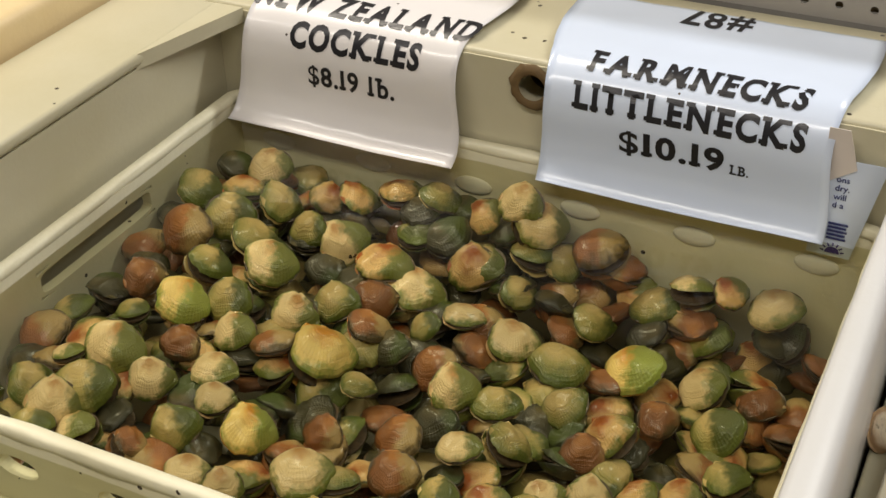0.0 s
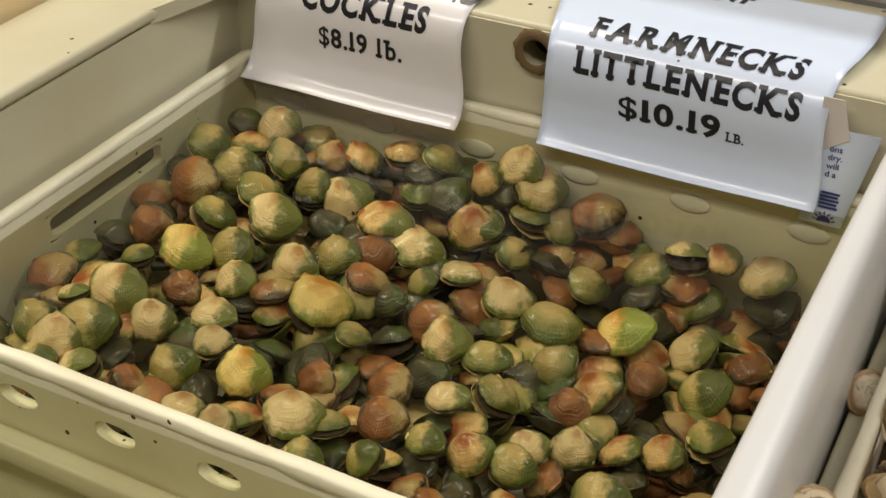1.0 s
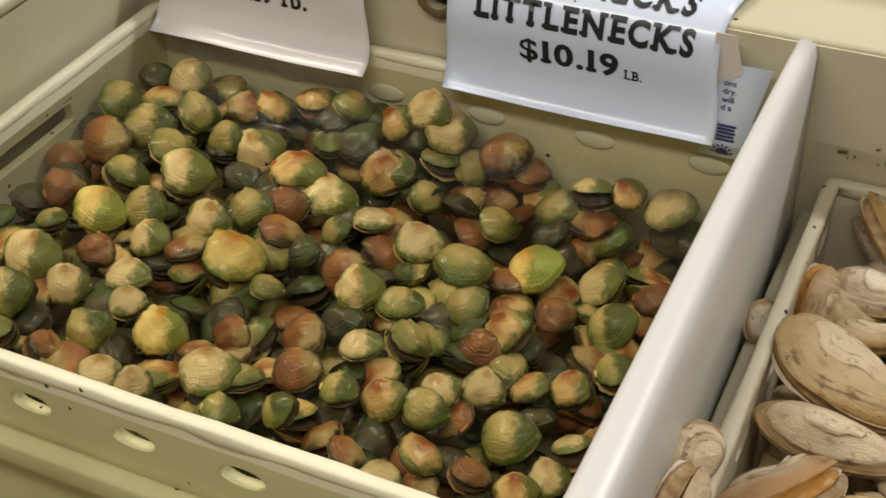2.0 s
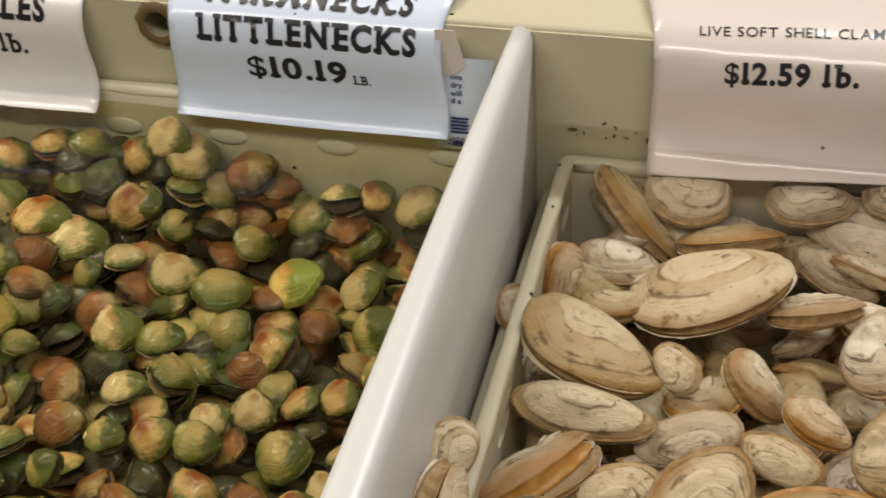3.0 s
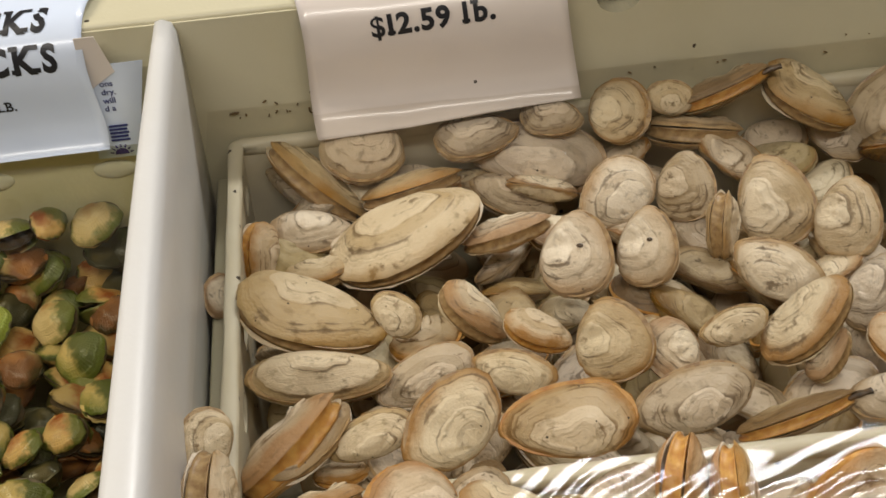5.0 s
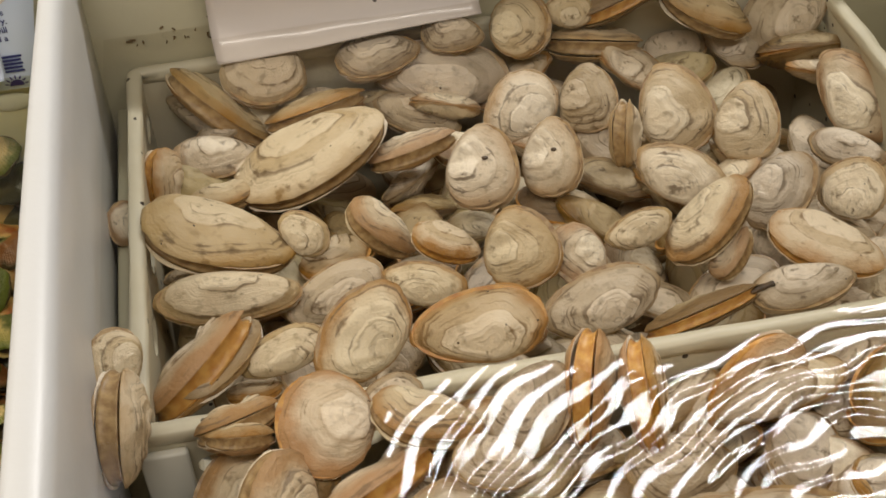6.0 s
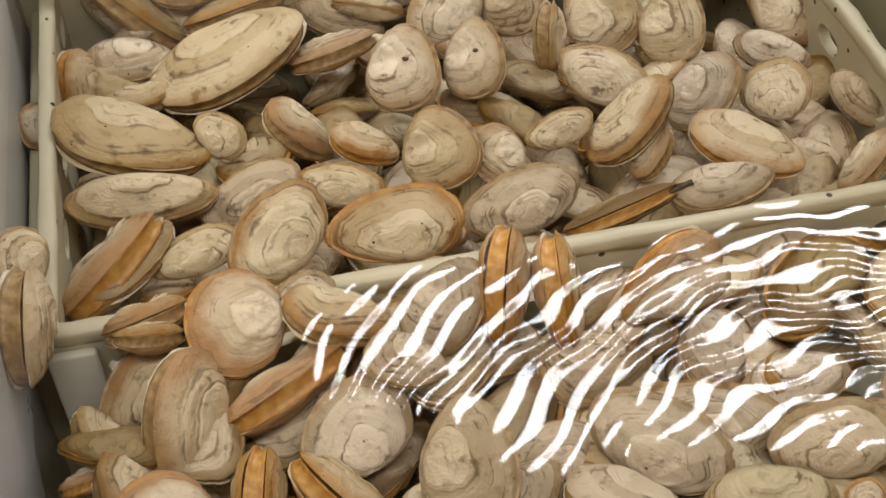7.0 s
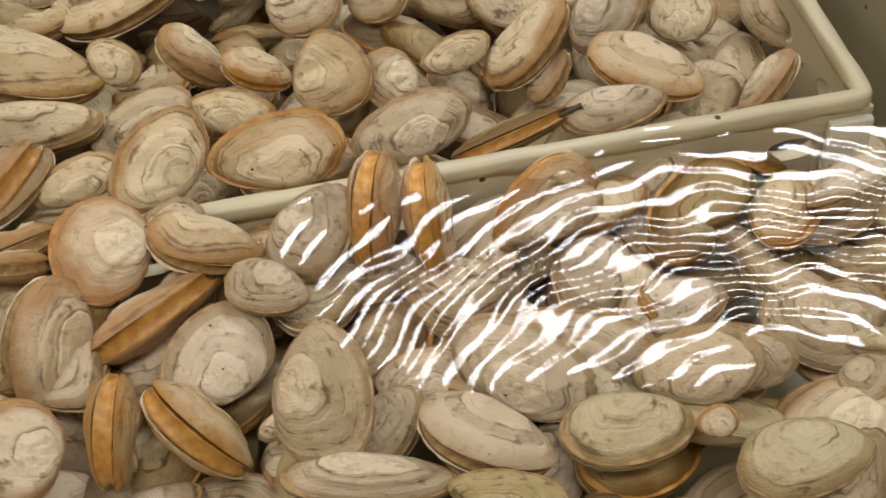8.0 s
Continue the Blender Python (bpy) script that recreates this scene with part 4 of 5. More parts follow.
def heap(name, label, pieces):
    """Shells that lie too deep to pick apart, joined."""
    verts, faces, uvs, bands, slots = [], [], [], [], []
    mats = []
    for kind, tint, k, m in pieces:
        me = shaped(kind, tint, k)
        if me.materials[0] not in mats:
            mats.append(me.materials[0])
        co = np.empty(len(me.vertices) * 3)
        me.vertices.foreach_get("co", co)
        co = co.reshape(-1, 3)
        uv = np.empty(len(me.loops) * 2, dtype=np.float32)
        me.uv_layers["growth"].data.foreach_get("uv", uv)
        band = np.empty(len(me.loops) * 2, dtype=np.float32)
        me.uv_layers["band"].data.foreach_get("uv", band)
        polys = np.empty(len(me.loops), dtype=np.int32)
        me.loops.foreach_get("vertex_index", polys)
        rot, off = np.array(m.to_3x3()), np.array(m.translation)
        base = sum(len(v) for v in verts)
        for flip in (1, -1):
            verts.append((co * (1, 1, flip) + (0, 0, 0.012 * flip)) @ rot.T + off)
            quads = polys.reshape(-1, 4) + base
            turn = uv.reshape(-1, 4, 2)
            faces.append(quads if flip > 0 else quads[:, ::-1])
            uvs.append(turn if flip > 0 else turn[:, ::-1])
            tones = band.reshape(-1, 4, 2)
            bands.append(tones if flip > 0 else tones[:, ::-1])
            slots.append(np.full(len(quads), mats.index(me.materials[0])))
            base += len(co)
    me = bpy.data.meshes.new(name)
    me.from_pydata(np.concatenate(verts).tolist(), [], np.concatenate(faces).tolist())
    for title, data in (("growth", uvs), ("band", bands)):
        me.uv_layers.new(name=title).data.foreach_set("uv", np.concatenate(data).astype(np.float32).ravel())
    for mat in mats:
        me.materials.append(mat)
    me.polygons.foreach_set("material_index", np.concatenate(slots).astype(np.int32))
    me.polygons.foreach_set("use_smooth", [True] * len(me.polygons))
    tagged(put(name, me, None), label, "shellfish", kind="stuff")


def spread(x0, x1, y0, y1, step, loose):
    """Uneven places over a rectangle."""
    nx, ny = round((x1 - x0) / step), round((y1 - y0) / step)
    for i in range(nx):
        for j in range(ny):
            yield x0 + (i + 0.5 + dice.uniform(-loose, loose)) * (x1 - x0) / nx, y0 + (j + 0.5 + dice.uniform(-loose, loose)) * (y1 - y0) / ny


def cockle_level(x, y):
    """Height of the heap: it falls toward the divider and banks up against the back panel."""
    bank = 0.034 * min(1.0, max(0.0, (y + 0.10) / 0.05)) * min(1.0, max(0.0, (x + 0.45) / 0.1))
    return min(max(0.775 - (x + 0.47) * 0.2, 0.70) + bank, 0.785)


def any_turn():
    return dice.uniform(0, 40), dice.uniform(-30, 30), dice.uniform(0, 360)


# duller, browner tints on buried clams deepen the gap shade by colour
UNDER_MIX = ["grey", "grey", "grey", "tan", "brown", "brown", "amber", "yellow"]
# weighted to dark and brown so lower cockles read as shaded gaps
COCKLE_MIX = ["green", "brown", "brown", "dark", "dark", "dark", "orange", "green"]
for x0, x1, y0, y1, step, z in ((0.072, 0.585, -0.368, -0.030, 0.048, 0.726), (0.068, 0.67, -0.72, -0.408, 0.046, 0.745), (0.070, 0.60, -0.468, -0.410, 0.042, 0.762)):
    for x, y in spread(x0, x1, y0, y1, step, 0.35):
        size = dice.uniform(0.052, 0.072)
        bank = 0.028 * min(1.0, max(0.0, (y + 0.13) / 0.07))
        soft_shell_clam(x, y, z + bank + dice.uniform(-0.008, 0.008), size, size * 0.62, *any_turn(), "flat", dice.choice(UNDER_MIX))
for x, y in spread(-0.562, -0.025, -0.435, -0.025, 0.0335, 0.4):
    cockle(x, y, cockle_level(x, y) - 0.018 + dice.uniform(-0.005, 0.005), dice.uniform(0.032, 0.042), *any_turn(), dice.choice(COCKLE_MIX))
heap("clam_heap", "deeper soft-shell clams filling the crate and tank",
     [heap_piece("clam", dice.choice(UNDER_MIX), x, y, 0.688, dice.uniform(0.05, 0.07), *any_turn()) for x, y in spread(0.075, 0.58, -0.365, -0.035, 0.046, 0.3)]
     + [heap_piece("clam", dice.choice(UNDER_MIX), x, y, 0.712, dice.uniform(0.05, 0.07), *any_turn()) for x, y in spread(0.07, 0.67, -0.72, -0.42, 0.05, 0.3)])
heap("cockle_heap", "deeper cockles tinted dark for gap shade, filling the crate under water",
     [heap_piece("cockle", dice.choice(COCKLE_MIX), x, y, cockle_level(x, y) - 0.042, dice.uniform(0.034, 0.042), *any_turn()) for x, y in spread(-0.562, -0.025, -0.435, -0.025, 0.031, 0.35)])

# soft-shell clams of the upper layer
soft_shell_clam(0.107, -0.040, 0.765, 0.088, 0.027, -28, 33, -32, "edge", "tan", siphon=True)
soft_shell_clam(0.099, -0.033, 0.749, 0.075, 0.027, -39, -21, 151, "flat", "grey")
soft_shell_clam(0.144, -0.037, 0.790, 0.061, 0.055, 35, 12, -5, "flat", "grey")
soft_shell_clam(0.178, -0.062, 0.765, 0.076, 0.022, -24, -11, 2, "edge", "tan")
soft_shell_clam(0.168, -0.125, 0.770, 0.112, 0.037, 6, -17, 9, "tilted", "chalk")
soft_shell_clam(0.097, -0.090, 0.755, 0.061, 0.034, 34, 8, 4, "flat", "chalk")
soft_shell_clam(0.060, -0.122, 0.765, 0.047, 0.039, -56, 43, -104, "tilted", "amber")
soft_shell_clam(0.101, -0.139, 0.755, 0.047, 0.023, 1, -1, 7, "tilted", "tan")
soft_shell_clam(0.096, -0.206, 0.775, 0.099, 0.035, 2, 21, -12, "tilted", "chalk")
soft_shell_clam(0.154, -0.204, 0.765, 0.037, 0.027, -24, -26, 140, "flat", "chalk")
soft_shell_clam(0.242, -0.130, 0.765, 0.064, 0.023, -22, -12, 3, "edge", "tan")
soft_shell_clam(0.280, -0.036, 0.765, 0.106, 0.048, -38, -8, 170, "flat", "grey")
soft_shell_clam(0.257, -0.063, 0.745, 0.068, 0.031, 33, 17, -22, "flat", "grey")
soft_shell_clam(0.333, -0.091, 0.760, 0.061, 0.046, -31, 23, -152, "flat", "chalk")
soft_shell_clam(0.387, -0.094, 0.760, 0.052, 0.043, -3, -39, 80, "flat", "grey")
soft_shell_clam(0.288, -0.170, 0.770, 0.061, 0.049, -3, -33, 76, "flat", "chalk", spot=True)
soft_shell_clam(0.339, -0.171, 0.770, 0.056, 0.041, -7, -37, 75, "flat", "chalk", spot=True)
soft_shell_clam(0.401, -0.145, 0.760, 0.048, 0.025, -71, 48, -107, "edge", "chalk")
soft_shell_clam(0.445, -0.129, 0.765, 0.067, 0.053, -11, -39, 100, "flat", "chalk")
soft_shell_clam(0.491, -0.159, 0.765, 0.058, 0.045, -9, -38, 71, "flat", "chalk")
soft_shell_clam(0.348, -0.032, 0.795, 0.051, 0.049, -5, -38, 80, "flat", "tan")
soft_shell_clam(0.407, -0.033, 0.768, 0.073, 0.027, -25, 0, -18, "edge", "chalk")
soft_shell_clam(0.430, -0.026, 0.801, 0.073, 0.020, -19, -24, -6, "edge", "brown", siphon=True)
soft_shell_clam(0.497, -0.037, 0.792, 0.076, 0.034, 7, 23, -40, "tilted", "tan")
soft_shell_clam(0.564, -0.036, 0.771, 0.084, 0.053, -27, 36, -163, "flat", "grey")
soft_shell_clam(0.475, -0.035, 0.749, 0.053, 0.039, 32, -14, 0, "flat", "grey")
soft_shell_clam(0.388, -0.029, 0.800, 0.036, 0.027, -35, -3, 163, "flat", "chalk")
soft_shell_clam(0.293, -0.032, 0.796, 0.047, 0.031, 36, 3, -22, "flat", "grey")
soft_shell_clam(0.233, -0.034, 0.787, 0.063, 0.035, 34, -5, -3, "flat", "grey")
soft_shell_clam(0.423, -0.205, 0.765, 0.062, 0.038, -35, -15, 147, "flat", "chalk")
soft_shell_clam(0.423, -0.268, 0.775, 0.069, 0.028, -9, -34, 23, "tilted", "tan")
soft_shell_clam(0.376, -0.261, 0.770, 0.045, 0.023, -34, 11, -172, "flat", "chalk")
soft_shell_clam(0.485, -0.240, 0.765, 0.059, 0.041, 21, -37, 24, "flat", "grey")
soft_shell_clam(0.493, -0.299, 0.765, 0.074, 0.028, 4, 9, -39, "tilted", "amber")
soft_shell_clam(0.207, -0.212, 0.765, 0.052, 0.038, -11, 31, -41, "tilted", "tan")
soft_shell_clam(0.247, -0.243, 0.770, 0.045, 0.027, 5, 14, -30, "tilted", "amber")
soft_shell_clam(0.294, -0.266, 0.775, 0.053, 0.048, -7, -37, 94, "flat", "tan")
soft_shell_clam(0.331, -0.273, 0.765, 0.046, 0.034, 23, 29, -65, "flat", "tan")
soft_shell_clam(0.100, -0.258, 0.765, 0.091, 0.034, 33, 0, -7, "flat", "chalk")
soft_shell_clam(0.169, -0.258, 0.755, 0.067, 0.032, -24, 11, -162, "flat", "grey")
soft_shell_clam(0.227, -0.269, 0.760, 0.053, 0.028, -34, -5, 158, "flat", "tan")
soft_shell_clam(0.078, -0.321, 0.770, 0.079, 0.031, -36, -24, 33, "edge", "amber")
soft_shell_clam(0.129, -0.320, 0.770, 0.055, 0.026, -31, 4, -163, "flat", "chalk")
soft_shell_clam(0.180, -0.321, 0.775, 0.068, 0.047, -25, 25, -148, "flat", "tan")
soft_shell_clam(0.251, -0.336, 0.780, 0.080, 0.044, -27, 8, 173, "flat", "amber")
soft_shell_clam(0.148, -0.409, 0.797, 0.058, 0.053, -2, 26, -102, "flat", "amber")
soft_shell_clam(0.205, -0.417, 0.797, 0.061, 0.029, -5, 18, -15, "tilted", "tan")
soft_shell_clam(0.299, -0.415, 0.797, 0.064, 0.026, -78, 36, -109, "edge", "amber")
soft_shell_clam(0.264, -0.423, 0.797, 0.055, 0.040, 25, -27, 38, "flat", "grey")
soft_shell_clam(0.328, -0.427, 0.797, 0.061, 0.024, -70, 35, -94, "edge", "amber")
soft_shell_clam(0.391, -0.433, 0.797, 0.064, 0.028, -62, 27, -161, "tilted", "amber")
soft_shell_clam(0.473, -0.399, 0.755, 0.062, 0.035, 21, -20, 13, "flat", "grey")
soft_shell_clam(0.337, -0.308, 0.755, 0.075, 0.040, -27, 12, -174, "flat", "grey")
soft_shell_clam(0.392, -0.342, 0.765, 0.072, 0.018, -41, -15, 4, "edge", "brown", siphon=True)
soft_shell_clam(0.457, -0.345, 0.775, 0.062, 0.030, 24, -8, -4, "flat", "grey")
soft_shell_clam(0.533, -0.250, 0.765, 0.046, 0.044, -34, 15, 155, "flat", "chalk")
soft_shell_clam(0.588, -0.134, 0.755, 0.078, 0.049, -22, -28, 111, "flat", "tan")
soft_shell_clam(0.561, -0.185, 0.745, 0.055, 0.027, 39, 2, -41, "flat", "grey")
soft_shell_clam(0.432, -0.289, 0.760, 0.038, 0.027, -23, -30, 39, "tilted", "tan")
soft_shell_clam(0.562, -0.335, 0.765, 0.048, 0.022, -25, -40, 23, "tilted", "tan")
soft_shell_clam(0.590, -0.262, 0.755, 0.045, 0.024, 30, 28, -58, "flat", "grey")
soft_shell_clam(0.545, -0.297, 0.740, 0.041, 0.023, 30, 5, -35, "flat", "grey")
soft_shell_clam(0.035, -0.348, 0.812, 0.040, 0.029, -17, 33, -101, "flat", "chalk")
soft_shell_clam(0.037, -0.394, 0.808, 0.062, 0.034, -82, 30, -98, "edge", "chalk")
soft_shell_clam(0.187, -0.398, 0.797, 0.036, 0.025, -31, 7, -168, "flat", "grey")
soft_shell_clam(0.100, -0.396, 0.797, 0.047, 0.025, -33, -8, 10, "edge", "tan")
soft_shell_clam(0.087, -0.321, 0.775, 0.067, 0.023, 0, -9, 31, "tilted", "grey")
soft_shell_clam(0.030, -0.160, 0.762, 0.032, 0.021, -7, 32, -97, "flat", "tan")
soft_shell_clam(0.171, -0.441, 0.775, 0.078, 0.027, -42, -17, 18, "edge", "amber", siphon=True)
soft_shell_clam(0.115, -0.454, 0.780, 0.071, 0.041, -49, 31, -112, "tilted", "tan")
soft_shell_clam(0.101, -0.407, 0.797, 0.037, 0.029, -30, 12, 3, "edge", "tan")
soft_shell_clam(0.069, -0.448, 0.765, 0.042, 0.033, -32, 27, -57, "tilted", "chalk")
soft_shell_clam(0.059, -0.473, 0.765, 0.027, 0.016, -38, -2, 12, "edge", "amber")
soft_shell_clam(0.099, -0.525, 0.785, 0.052, 0.053, -10, 25, -98, "flat", "amber")
soft_shell_clam(0.147, -0.514, 0.775, 0.055, 0.025, -88, 35, -105, "edge", "amber")
soft_shell_clam(0.189, -0.522, 0.775, 0.062, 0.027, -46, 25, -47, "edge", "amber")
soft_shell_clam(0.202, -0.479, 0.775, 0.061, 0.047, -20, 13, -152, "flat", "grey")
soft_shell_clam(0.254, -0.524, 0.785, 0.069, 0.047, 7, -29, 80, "flat", "grey")
soft_shell_clam(0.228, -0.432, 0.765, 0.038, 0.027, 31, 0, -3, "flat", "grey")
soft_shell_clam(0.307, -0.504, 0.755, 0.047, 0.031, -23, -1, 177, "flat", "grey")
soft_shell_clam(0.329, -0.560, 0.775, 0.067, 0.030, -10, 7, -38, "tilted", "grey")
soft_shell_clam(0.357, -0.520, 0.770, 0.076, 0.045, -24, -11, 142, "flat", "grey")
soft_shell_clam(0.445, -0.540, 0.770, 0.063, 0.039, -22, 15, 166, "flat", "grey")
soft_shell_clam(0.398, -0.573, 0.775, 0.062, 0.037, 17, -6, -11, "flat", "yellow")
soft_shell_clam(0.437, -0.588, 0.790, 0.019, 0.015, -22, 10, 171, "flat", "amber")
soft_shell_clam(0.475, -0.609, 0.775, 0.062, 0.037, 22, -7, -4, "flat", "yellow")
soft_shell_clam(0.268, -0.566, 0.765, 0.083, 0.026, 19, 1, -14, "flat", "grey")
soft_shell_clam(0.596, -0.391, 0.745, 0.047, 0.033, -30, 17, 179, "flat", "grey")
soft_shell_clam(0.540, -0.389, 0.750, 0.031, 0.021, -31, 14, -37, "edge", "brown", siphon=True)
soft_shell_clam(0.537, -0.509, 0.750, 0.051, 0.031, -32, 17, 170, "flat", "grey")
soft_shell_clam(0.450, -0.489, 0.755, 0.058, 0.033, 30, -7, 0, "flat", "grey")
soft_shell_clam(0.466, -0.532, 0.760, 0.066, 0.034, -26, 6, 160, "flat", "grey")
soft_shell_clam(0.387, -0.504, 0.760, 0.088, 0.039, -31, -3, 164, "flat", "grey")
soft_shell_clam(0.229, -0.519, 0.760, 0.024, 0.013, 30, -4, 23, "flat", "chalk")
soft_shell_clam(0.332, -0.597, 0.775, 0.055, 0.024, -25, -3, 157, "flat", "yellow")
soft_shell_clam(0.234, -0.457, 0.797, 0.043, 0.028, 24, 6, -27, "flat", "grey")
soft_shell_clam(0.108, -0.325, 0.745, 0.033, 0.017, -6, 4, 7, "tilted", "amber")
soft_shell_clam(0.394, -0.445, 0.797, 0.054, 0.022, -27, 17, -176, "flat", "grey")
soft_shell_clam(0.533, -0.558, 0.755, 0.027, 0.027, 9, -21, 21, "flat", "grey")

# clams heaped against the crate's front
soft_shell_clam(0.092, -0.418, 0.768, 0.058, 0.036, -28, 18, -140, "flat", "tan")
soft_shell_clam(0.128, -0.436, 0.770, 0.052, 0.030, 22, -16, 34, "tilted", "brown")
soft_shell_clam(0.083, -0.489, 0.764, 0.056, 0.036, -20, 22, -75, "tilted", "tan")
soft_shell_clam(0.241, -0.408, 0.768, 0.058, 0.036, -24, 10, 152, "flat", "tan")
soft_shell_clam(0.356, -0.408, 0.762, 0.056, 0.034, -20, -14, 24, "flat", "grey")
soft_shell_clam(0.430, -0.412, 0.760, 0.060, 0.034, 24, 8, -160, "tilted", "tan")

# cockles of the upper layer
cockle(-0.548, -0.114, 0.782, 0.041, 21, 32, 9, "green")
cockle(-0.510, -0.104, 0.786, 0.036, 3, 8, 22, "orange")
cockle(-0.503, -0.137, 0.779, 0.045, 48, 9, 33, "green")
cockle(-0.478, -0.099, 0.778, 0.041, 43, 25, 63, "green")
cockle(-0.510, -0.064, 0.786, 0.040, 36, -12, 25, "cream")
cockle(-0.541, -0.072, 0.785, 0.030, 41, 1, 57, "dark")
cockle(-0.518, -0.176, 0.786, 0.046, 50, -6, 3, "brown")
cockle(-0.449, -0.073, 0.775, 0.030, 40, 26, 4, "orange")
cockle(-0.431, -0.055, 0.765, 0.040, 41, 20, 64, "orange")
cockle(-0.397, -0.036, 0.772, 0.039, 3, 2, 42, "orange")
cockle(-0.358, -0.037, 0.777, 0.039, 6, 21, 16, "green")
cockle(-0.444, -0.113, 0.767, 0.036, 50, -16, 5, "green")
cockle(-0.414, -0.106, 0.760, 0.043, 54, -12, 58, "cream")
cockle(-0.468, -0.154, 0.777, 0.042, 14, 30, 30, "green")
cockle(-0.444, -0.170, 0.770, 0.045, 29, 23, 33, "cream")
cockle(-0.352, -0.038, 0.748, 0.037, 45, 12, 38, "cream")
cockle(-0.318, -0.037, 0.771, 0.034, 30, -27, 35, "orange")
cockle(-0.285, -0.038, 0.791, 0.038, 38, 7, 0, "cream")
cockle(-0.270, -0.035, 0.771, 0.046, 55, 13, 29, "cream")
cockle(-0.216, -0.037, 0.762, 0.046, 29, -14, 10, "brown")
cockle(-0.248, -0.037, 0.745, 0.031, 11, 33, 22, "dark")
cockle(-0.368, -0.120, 0.759, 0.047, 9, 9, 7, "orange")
cockle(-0.338, -0.124, 0.745, 0.049, 15, 21, 30, "cream")
cockle(-0.309, -0.079, 0.746, 0.043, 53, 4, 15, "orange")
cockle(-0.509, -0.244, 0.786, 0.033, 47, -5, 46, "brown")
cockle(-0.483, -0.199, 0.776, 0.037, 26, 35, 39, "green")
cockle(-0.472, -0.249, 0.777, 0.042, 26, 30, 15, "yellow")
cockle(-0.496, -0.277, 0.779, 0.026, 13, -6, -2, "green")
cockle(-0.446, -0.227, 0.771, 0.039, 43, -9, 14, "green")
cockle(-0.479, -0.321, 0.781, 0.044, 48, 19, 19, "cream")
cockle(-0.505, -0.340, 0.782, 0.024, -2, -11, 15, "cream")
cockle(-0.447, -0.324, 0.766, 0.034, 52, 10, 26, "cream")
cockle(-0.507, -0.377, 0.781, 0.036, 44, 11, 72, "green")
cockle(-0.475, -0.360, 0.775, 0.044, 51, -3, 31, "green")
cockle(-0.480, -0.386, 0.779, 0.039, 46, 22, 33, "cream")
cockle(-0.447, -0.288, 0.772, 0.030, 44, 11, 9, "brown")
cockle(-0.411, -0.298, 0.767, 0.034, 10, 4, 8, "cream")
cockle(-0.396, -0.321, 0.763, 0.029, 20, 2, 20, "cream")
cockle(-0.427, -0.249, 0.762, 0.034, 38, -10, 18, "cream")
cockle(-0.393, -0.248, 0.762, 0.037, -11, -4, 37, "brown")
cockle(-0.362, -0.236, 0.751, 0.052, 42, 17, 53, "yellow")
cockle(-0.382, -0.175, 0.754, 0.037, 33, -7, 22, "green")
cockle(-0.359, -0.157, 0.750, 0.037, 54, -2, 37, "brown")
cockle(-0.345, -0.191, 0.751, 0.036, 18, 23, 37, "brown")
cockle(-0.400, -0.208, 0.758, 0.037, 51, 21, 13, "cream")
cockle(-0.314, -0.160, 0.741, 0.027, 24, -35, 31, "green")
cockle(-0.292, -0.135, 0.740, 0.034, -3, 6, 8, "cream")
cockle(-0.267, -0.087, 0.738, 0.033, 41, 16, 49, "green")
cockle(-0.248, -0.141, 0.734, 0.041, 32, 7, 42, "cream")
cockle(-0.241, -0.068, 0.727, 0.039, 17, -32, 39, "brown")
cockle(-0.205, -0.077, 0.721, 0.037, 22, 20, 32, "green")
cockle(-0.185, -0.034, 0.728, 0.035, 28, -38, 39, "orange")
cockle(-0.159, -0.043, 0.714, 0.043, 31, -26, 33, "orange")
cockle(-0.138, -0.037, 0.745, 0.036, 0, -3, 8, "cream")
cockle(-0.109, -0.034, 0.751, 0.031, 34, -4, 64, "orange")
cockle(-0.072, -0.037, 0.748, 0.043, 16, -16, 22, "cream")
cockle(-0.122, -0.036, 0.704, 0.039, 33, -24, 39, "orange")
cockle(-0.082, -0.039, 0.696, 0.037, 31, 1, 55, "orange")
cockle(-0.210, -0.139, 0.721, 0.049, 13, 11, 36, "green")
cockle(-0.159, -0.110, 0.713, 0.048, 21, -18, 10, "yellow")
cockle(-0.107, -0.100, 0.704, 0.040, 30, -28, 4, "cream")
cockle(-0.137, -0.070, 0.705, 0.033, 35, -28, 17, "brown")
cockle(-0.285, -0.200, 0.739, 0.039, 33, -21, 18, "brown")
cockle(-0.262, -0.213, 0.737, 0.039, 50, 9, 36, "cream")
cockle(-0.232, -0.207, 0.728, 0.038, 6, 1, 26, "green")
cockle(-0.365, -0.327, 0.751, 0.040, 39, 20, 44, "yellow")
cockle(-0.403, -0.357, 0.764, 0.036, 47, -19, 43, "green")
cockle(-0.422, -0.384, 0.761, 0.028, 15, 43, 18, "brown")
cockle(-0.456, -0.393, 0.770, 0.031, 21, -16, 20, "cream")
cockle(-0.481, -0.408, 0.777, 0.031, 14, 3, 32, "green")
cockle(-0.321, -0.302, 0.743, 0.029, 48, 13, -1, "brown")
cockle(-0.274, -0.279, 0.739, 0.037, 32, -11, -7, "brown")
cockle(-0.235, -0.264, 0.732, 0.033, 4, -4, 29, "cream")
cockle(-0.210, -0.236, 0.720, 0.037, 10, 36, 17, "green")
cockle(-0.190, -0.175, 0.715, 0.036, 16, -24, 48, "green")
cockle(-0.126, -0.152, 0.708, 0.033, 29, -6, 53, "brown")
cockle(-0.083, -0.141, 0.702, 0.044, 26, -30, 12, "green")
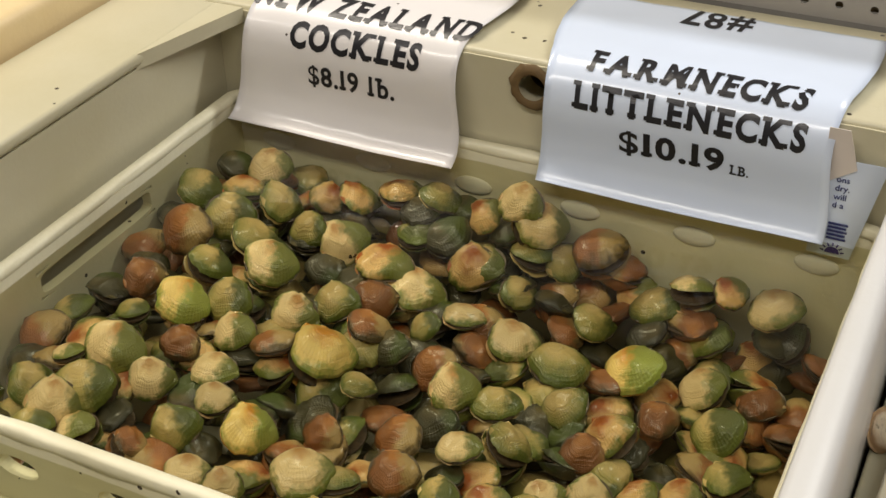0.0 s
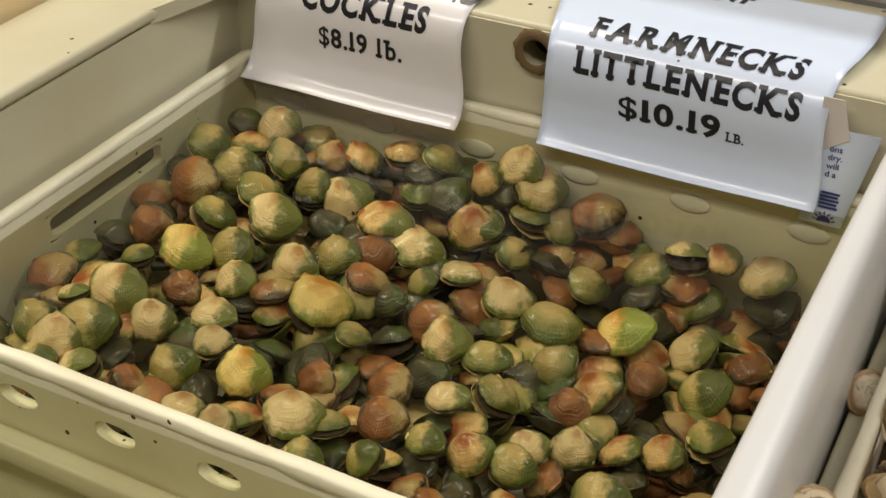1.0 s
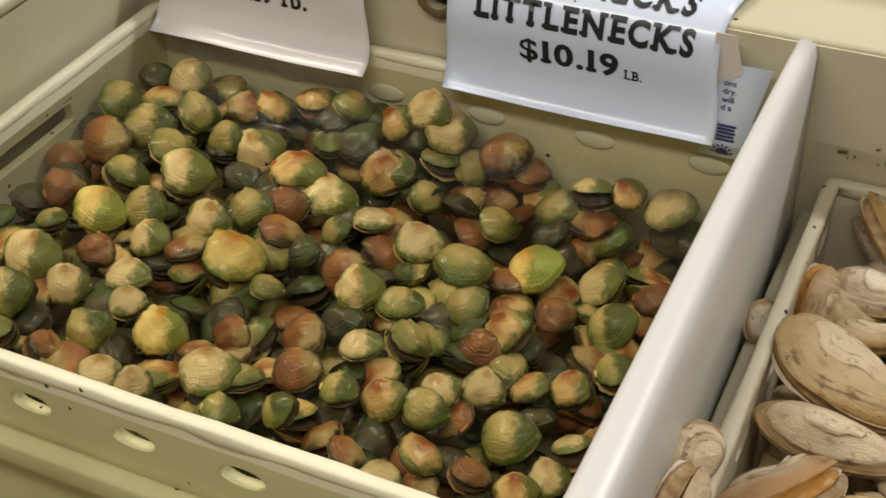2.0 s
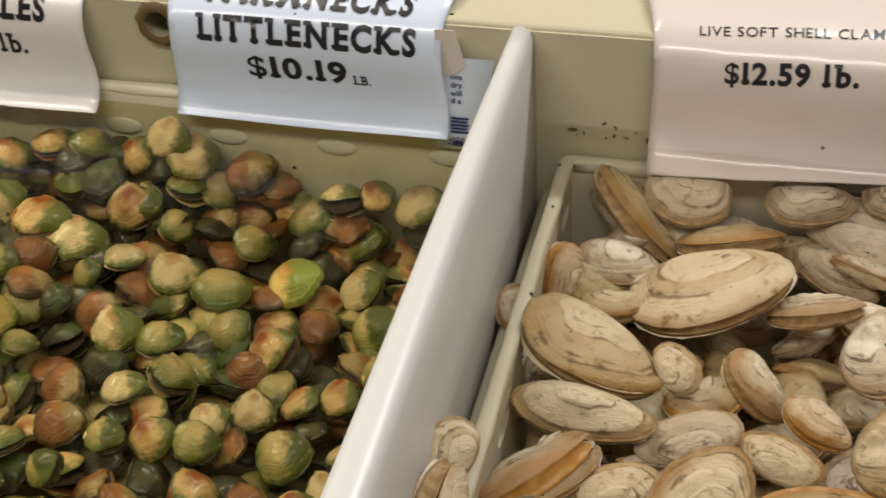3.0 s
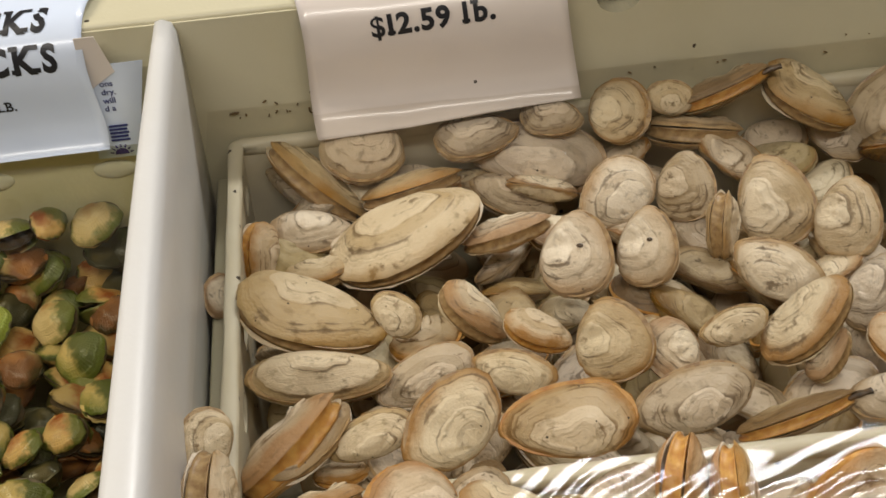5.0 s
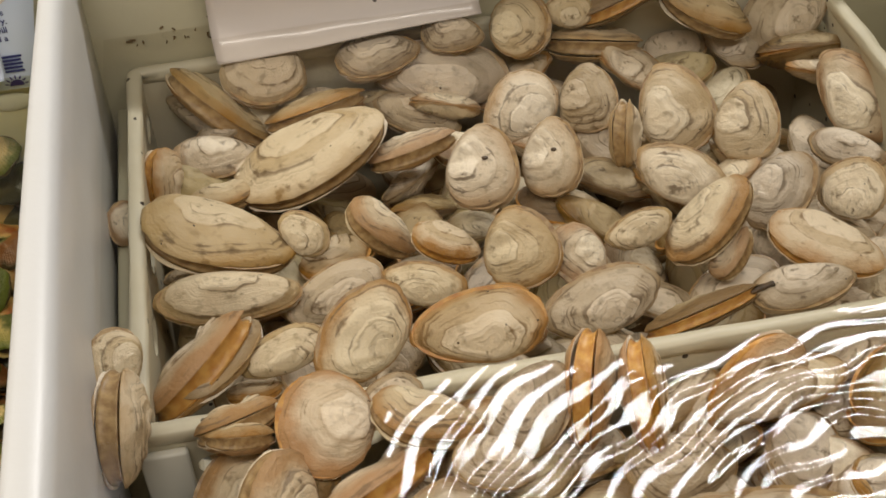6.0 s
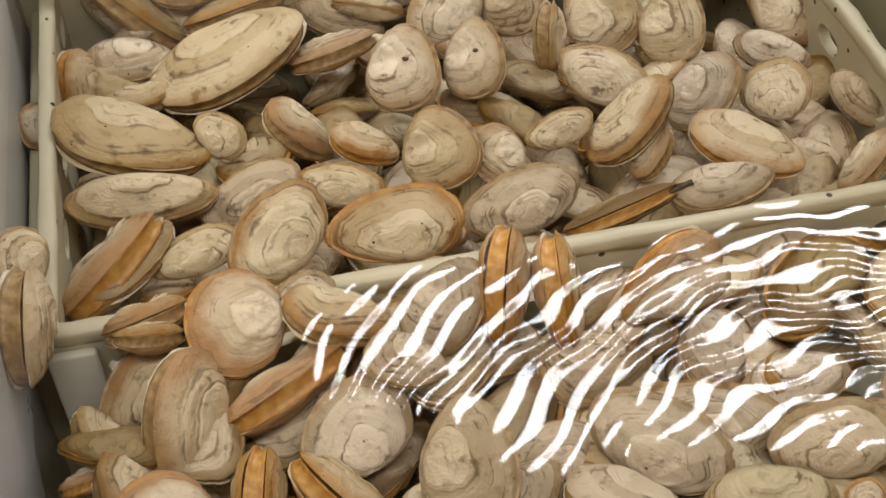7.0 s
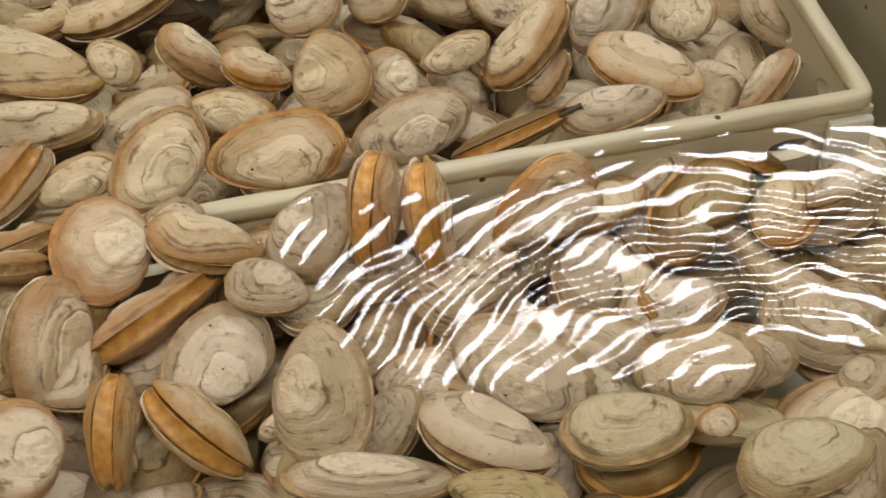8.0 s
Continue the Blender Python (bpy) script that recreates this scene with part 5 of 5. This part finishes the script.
cockle(-0.149, -0.189, 0.713, 0.038, 26, -28, 40, "orange")
cockle(-0.162, -0.213, 0.710, 0.034, 49, 1, 18, "brown")
cockle(-0.262, -0.310, 0.736, 0.036, 34, -3, 34, "brown")
cockle(-0.311, -0.347, 0.746, 0.043, 29, 4, 32, "cream")
cockle(-0.377, -0.383, 0.753, 0.032, 21, 11, 28, "cream")
cockle(-0.291, -0.336, 0.740, 0.031, -7, -2, 24, "green")
cockle(-0.227, -0.311, 0.730, 0.028, 36, 3, 10, "green")
cockle(-0.200, -0.297, 0.719, 0.035, 36, -21, 26, "orange")
cockle(-0.169, -0.268, 0.714, 0.029, 40, -8, 38, "cream")
cockle(-0.143, -0.249, 0.708, 0.033, 45, 18, 15, "cream")
cockle(-0.117, -0.226, 0.700, 0.034, 3, -25, 4, "orange")
cockle(-0.087, -0.217, 0.700, 0.033, 40, -14, 2, "orange")
cockle(-0.064, -0.183, 0.698, 0.034, 14, -6, 30, "green")
cockle(-0.254, -0.349, 0.735, 0.028, 30, -38, 35, "green")
cockle(-0.289, -0.370, 0.738, 0.028, 30, 20, 26, "green")
cockle(-0.352, -0.380, 0.750, 0.028, 51, -2, 30, "cream")
cockle(-0.323, -0.249, 0.746, 0.027, 3, 17, 17, "green")
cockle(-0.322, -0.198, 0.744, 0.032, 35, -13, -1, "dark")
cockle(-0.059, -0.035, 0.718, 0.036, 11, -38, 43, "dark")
cockle(-0.063, -0.096, 0.703, 0.036, 20, -10, 7, "brown")
cockle(-0.154, -0.333, 0.716, 0.036, 15, 33, 39, "orange")
cockle(-0.120, -0.326, 0.704, 0.030, 8, 25, 23, "brown")
cockle(-0.108, -0.284, 0.706, 0.042, 31, -10, 12, "green")
cockle(-0.086, -0.325, 0.700, 0.032, 40, 8, 38, "orange")
cockle(-0.064, -0.275, 0.703, 0.030, -6, -14, 28, "cream")
cockle(-0.170, -0.292, 0.715, 0.034, 38, 20, 14, "green")
cockle(-0.071, -0.301, 0.698, 0.030, 29, 8, 37, "cream")
cockle(-0.198, -0.357, 0.723, 0.029, 1, 33, 17, "brown")
cockle(-0.171, -0.360, 0.714, 0.029, 10, 13, 21, "cream")
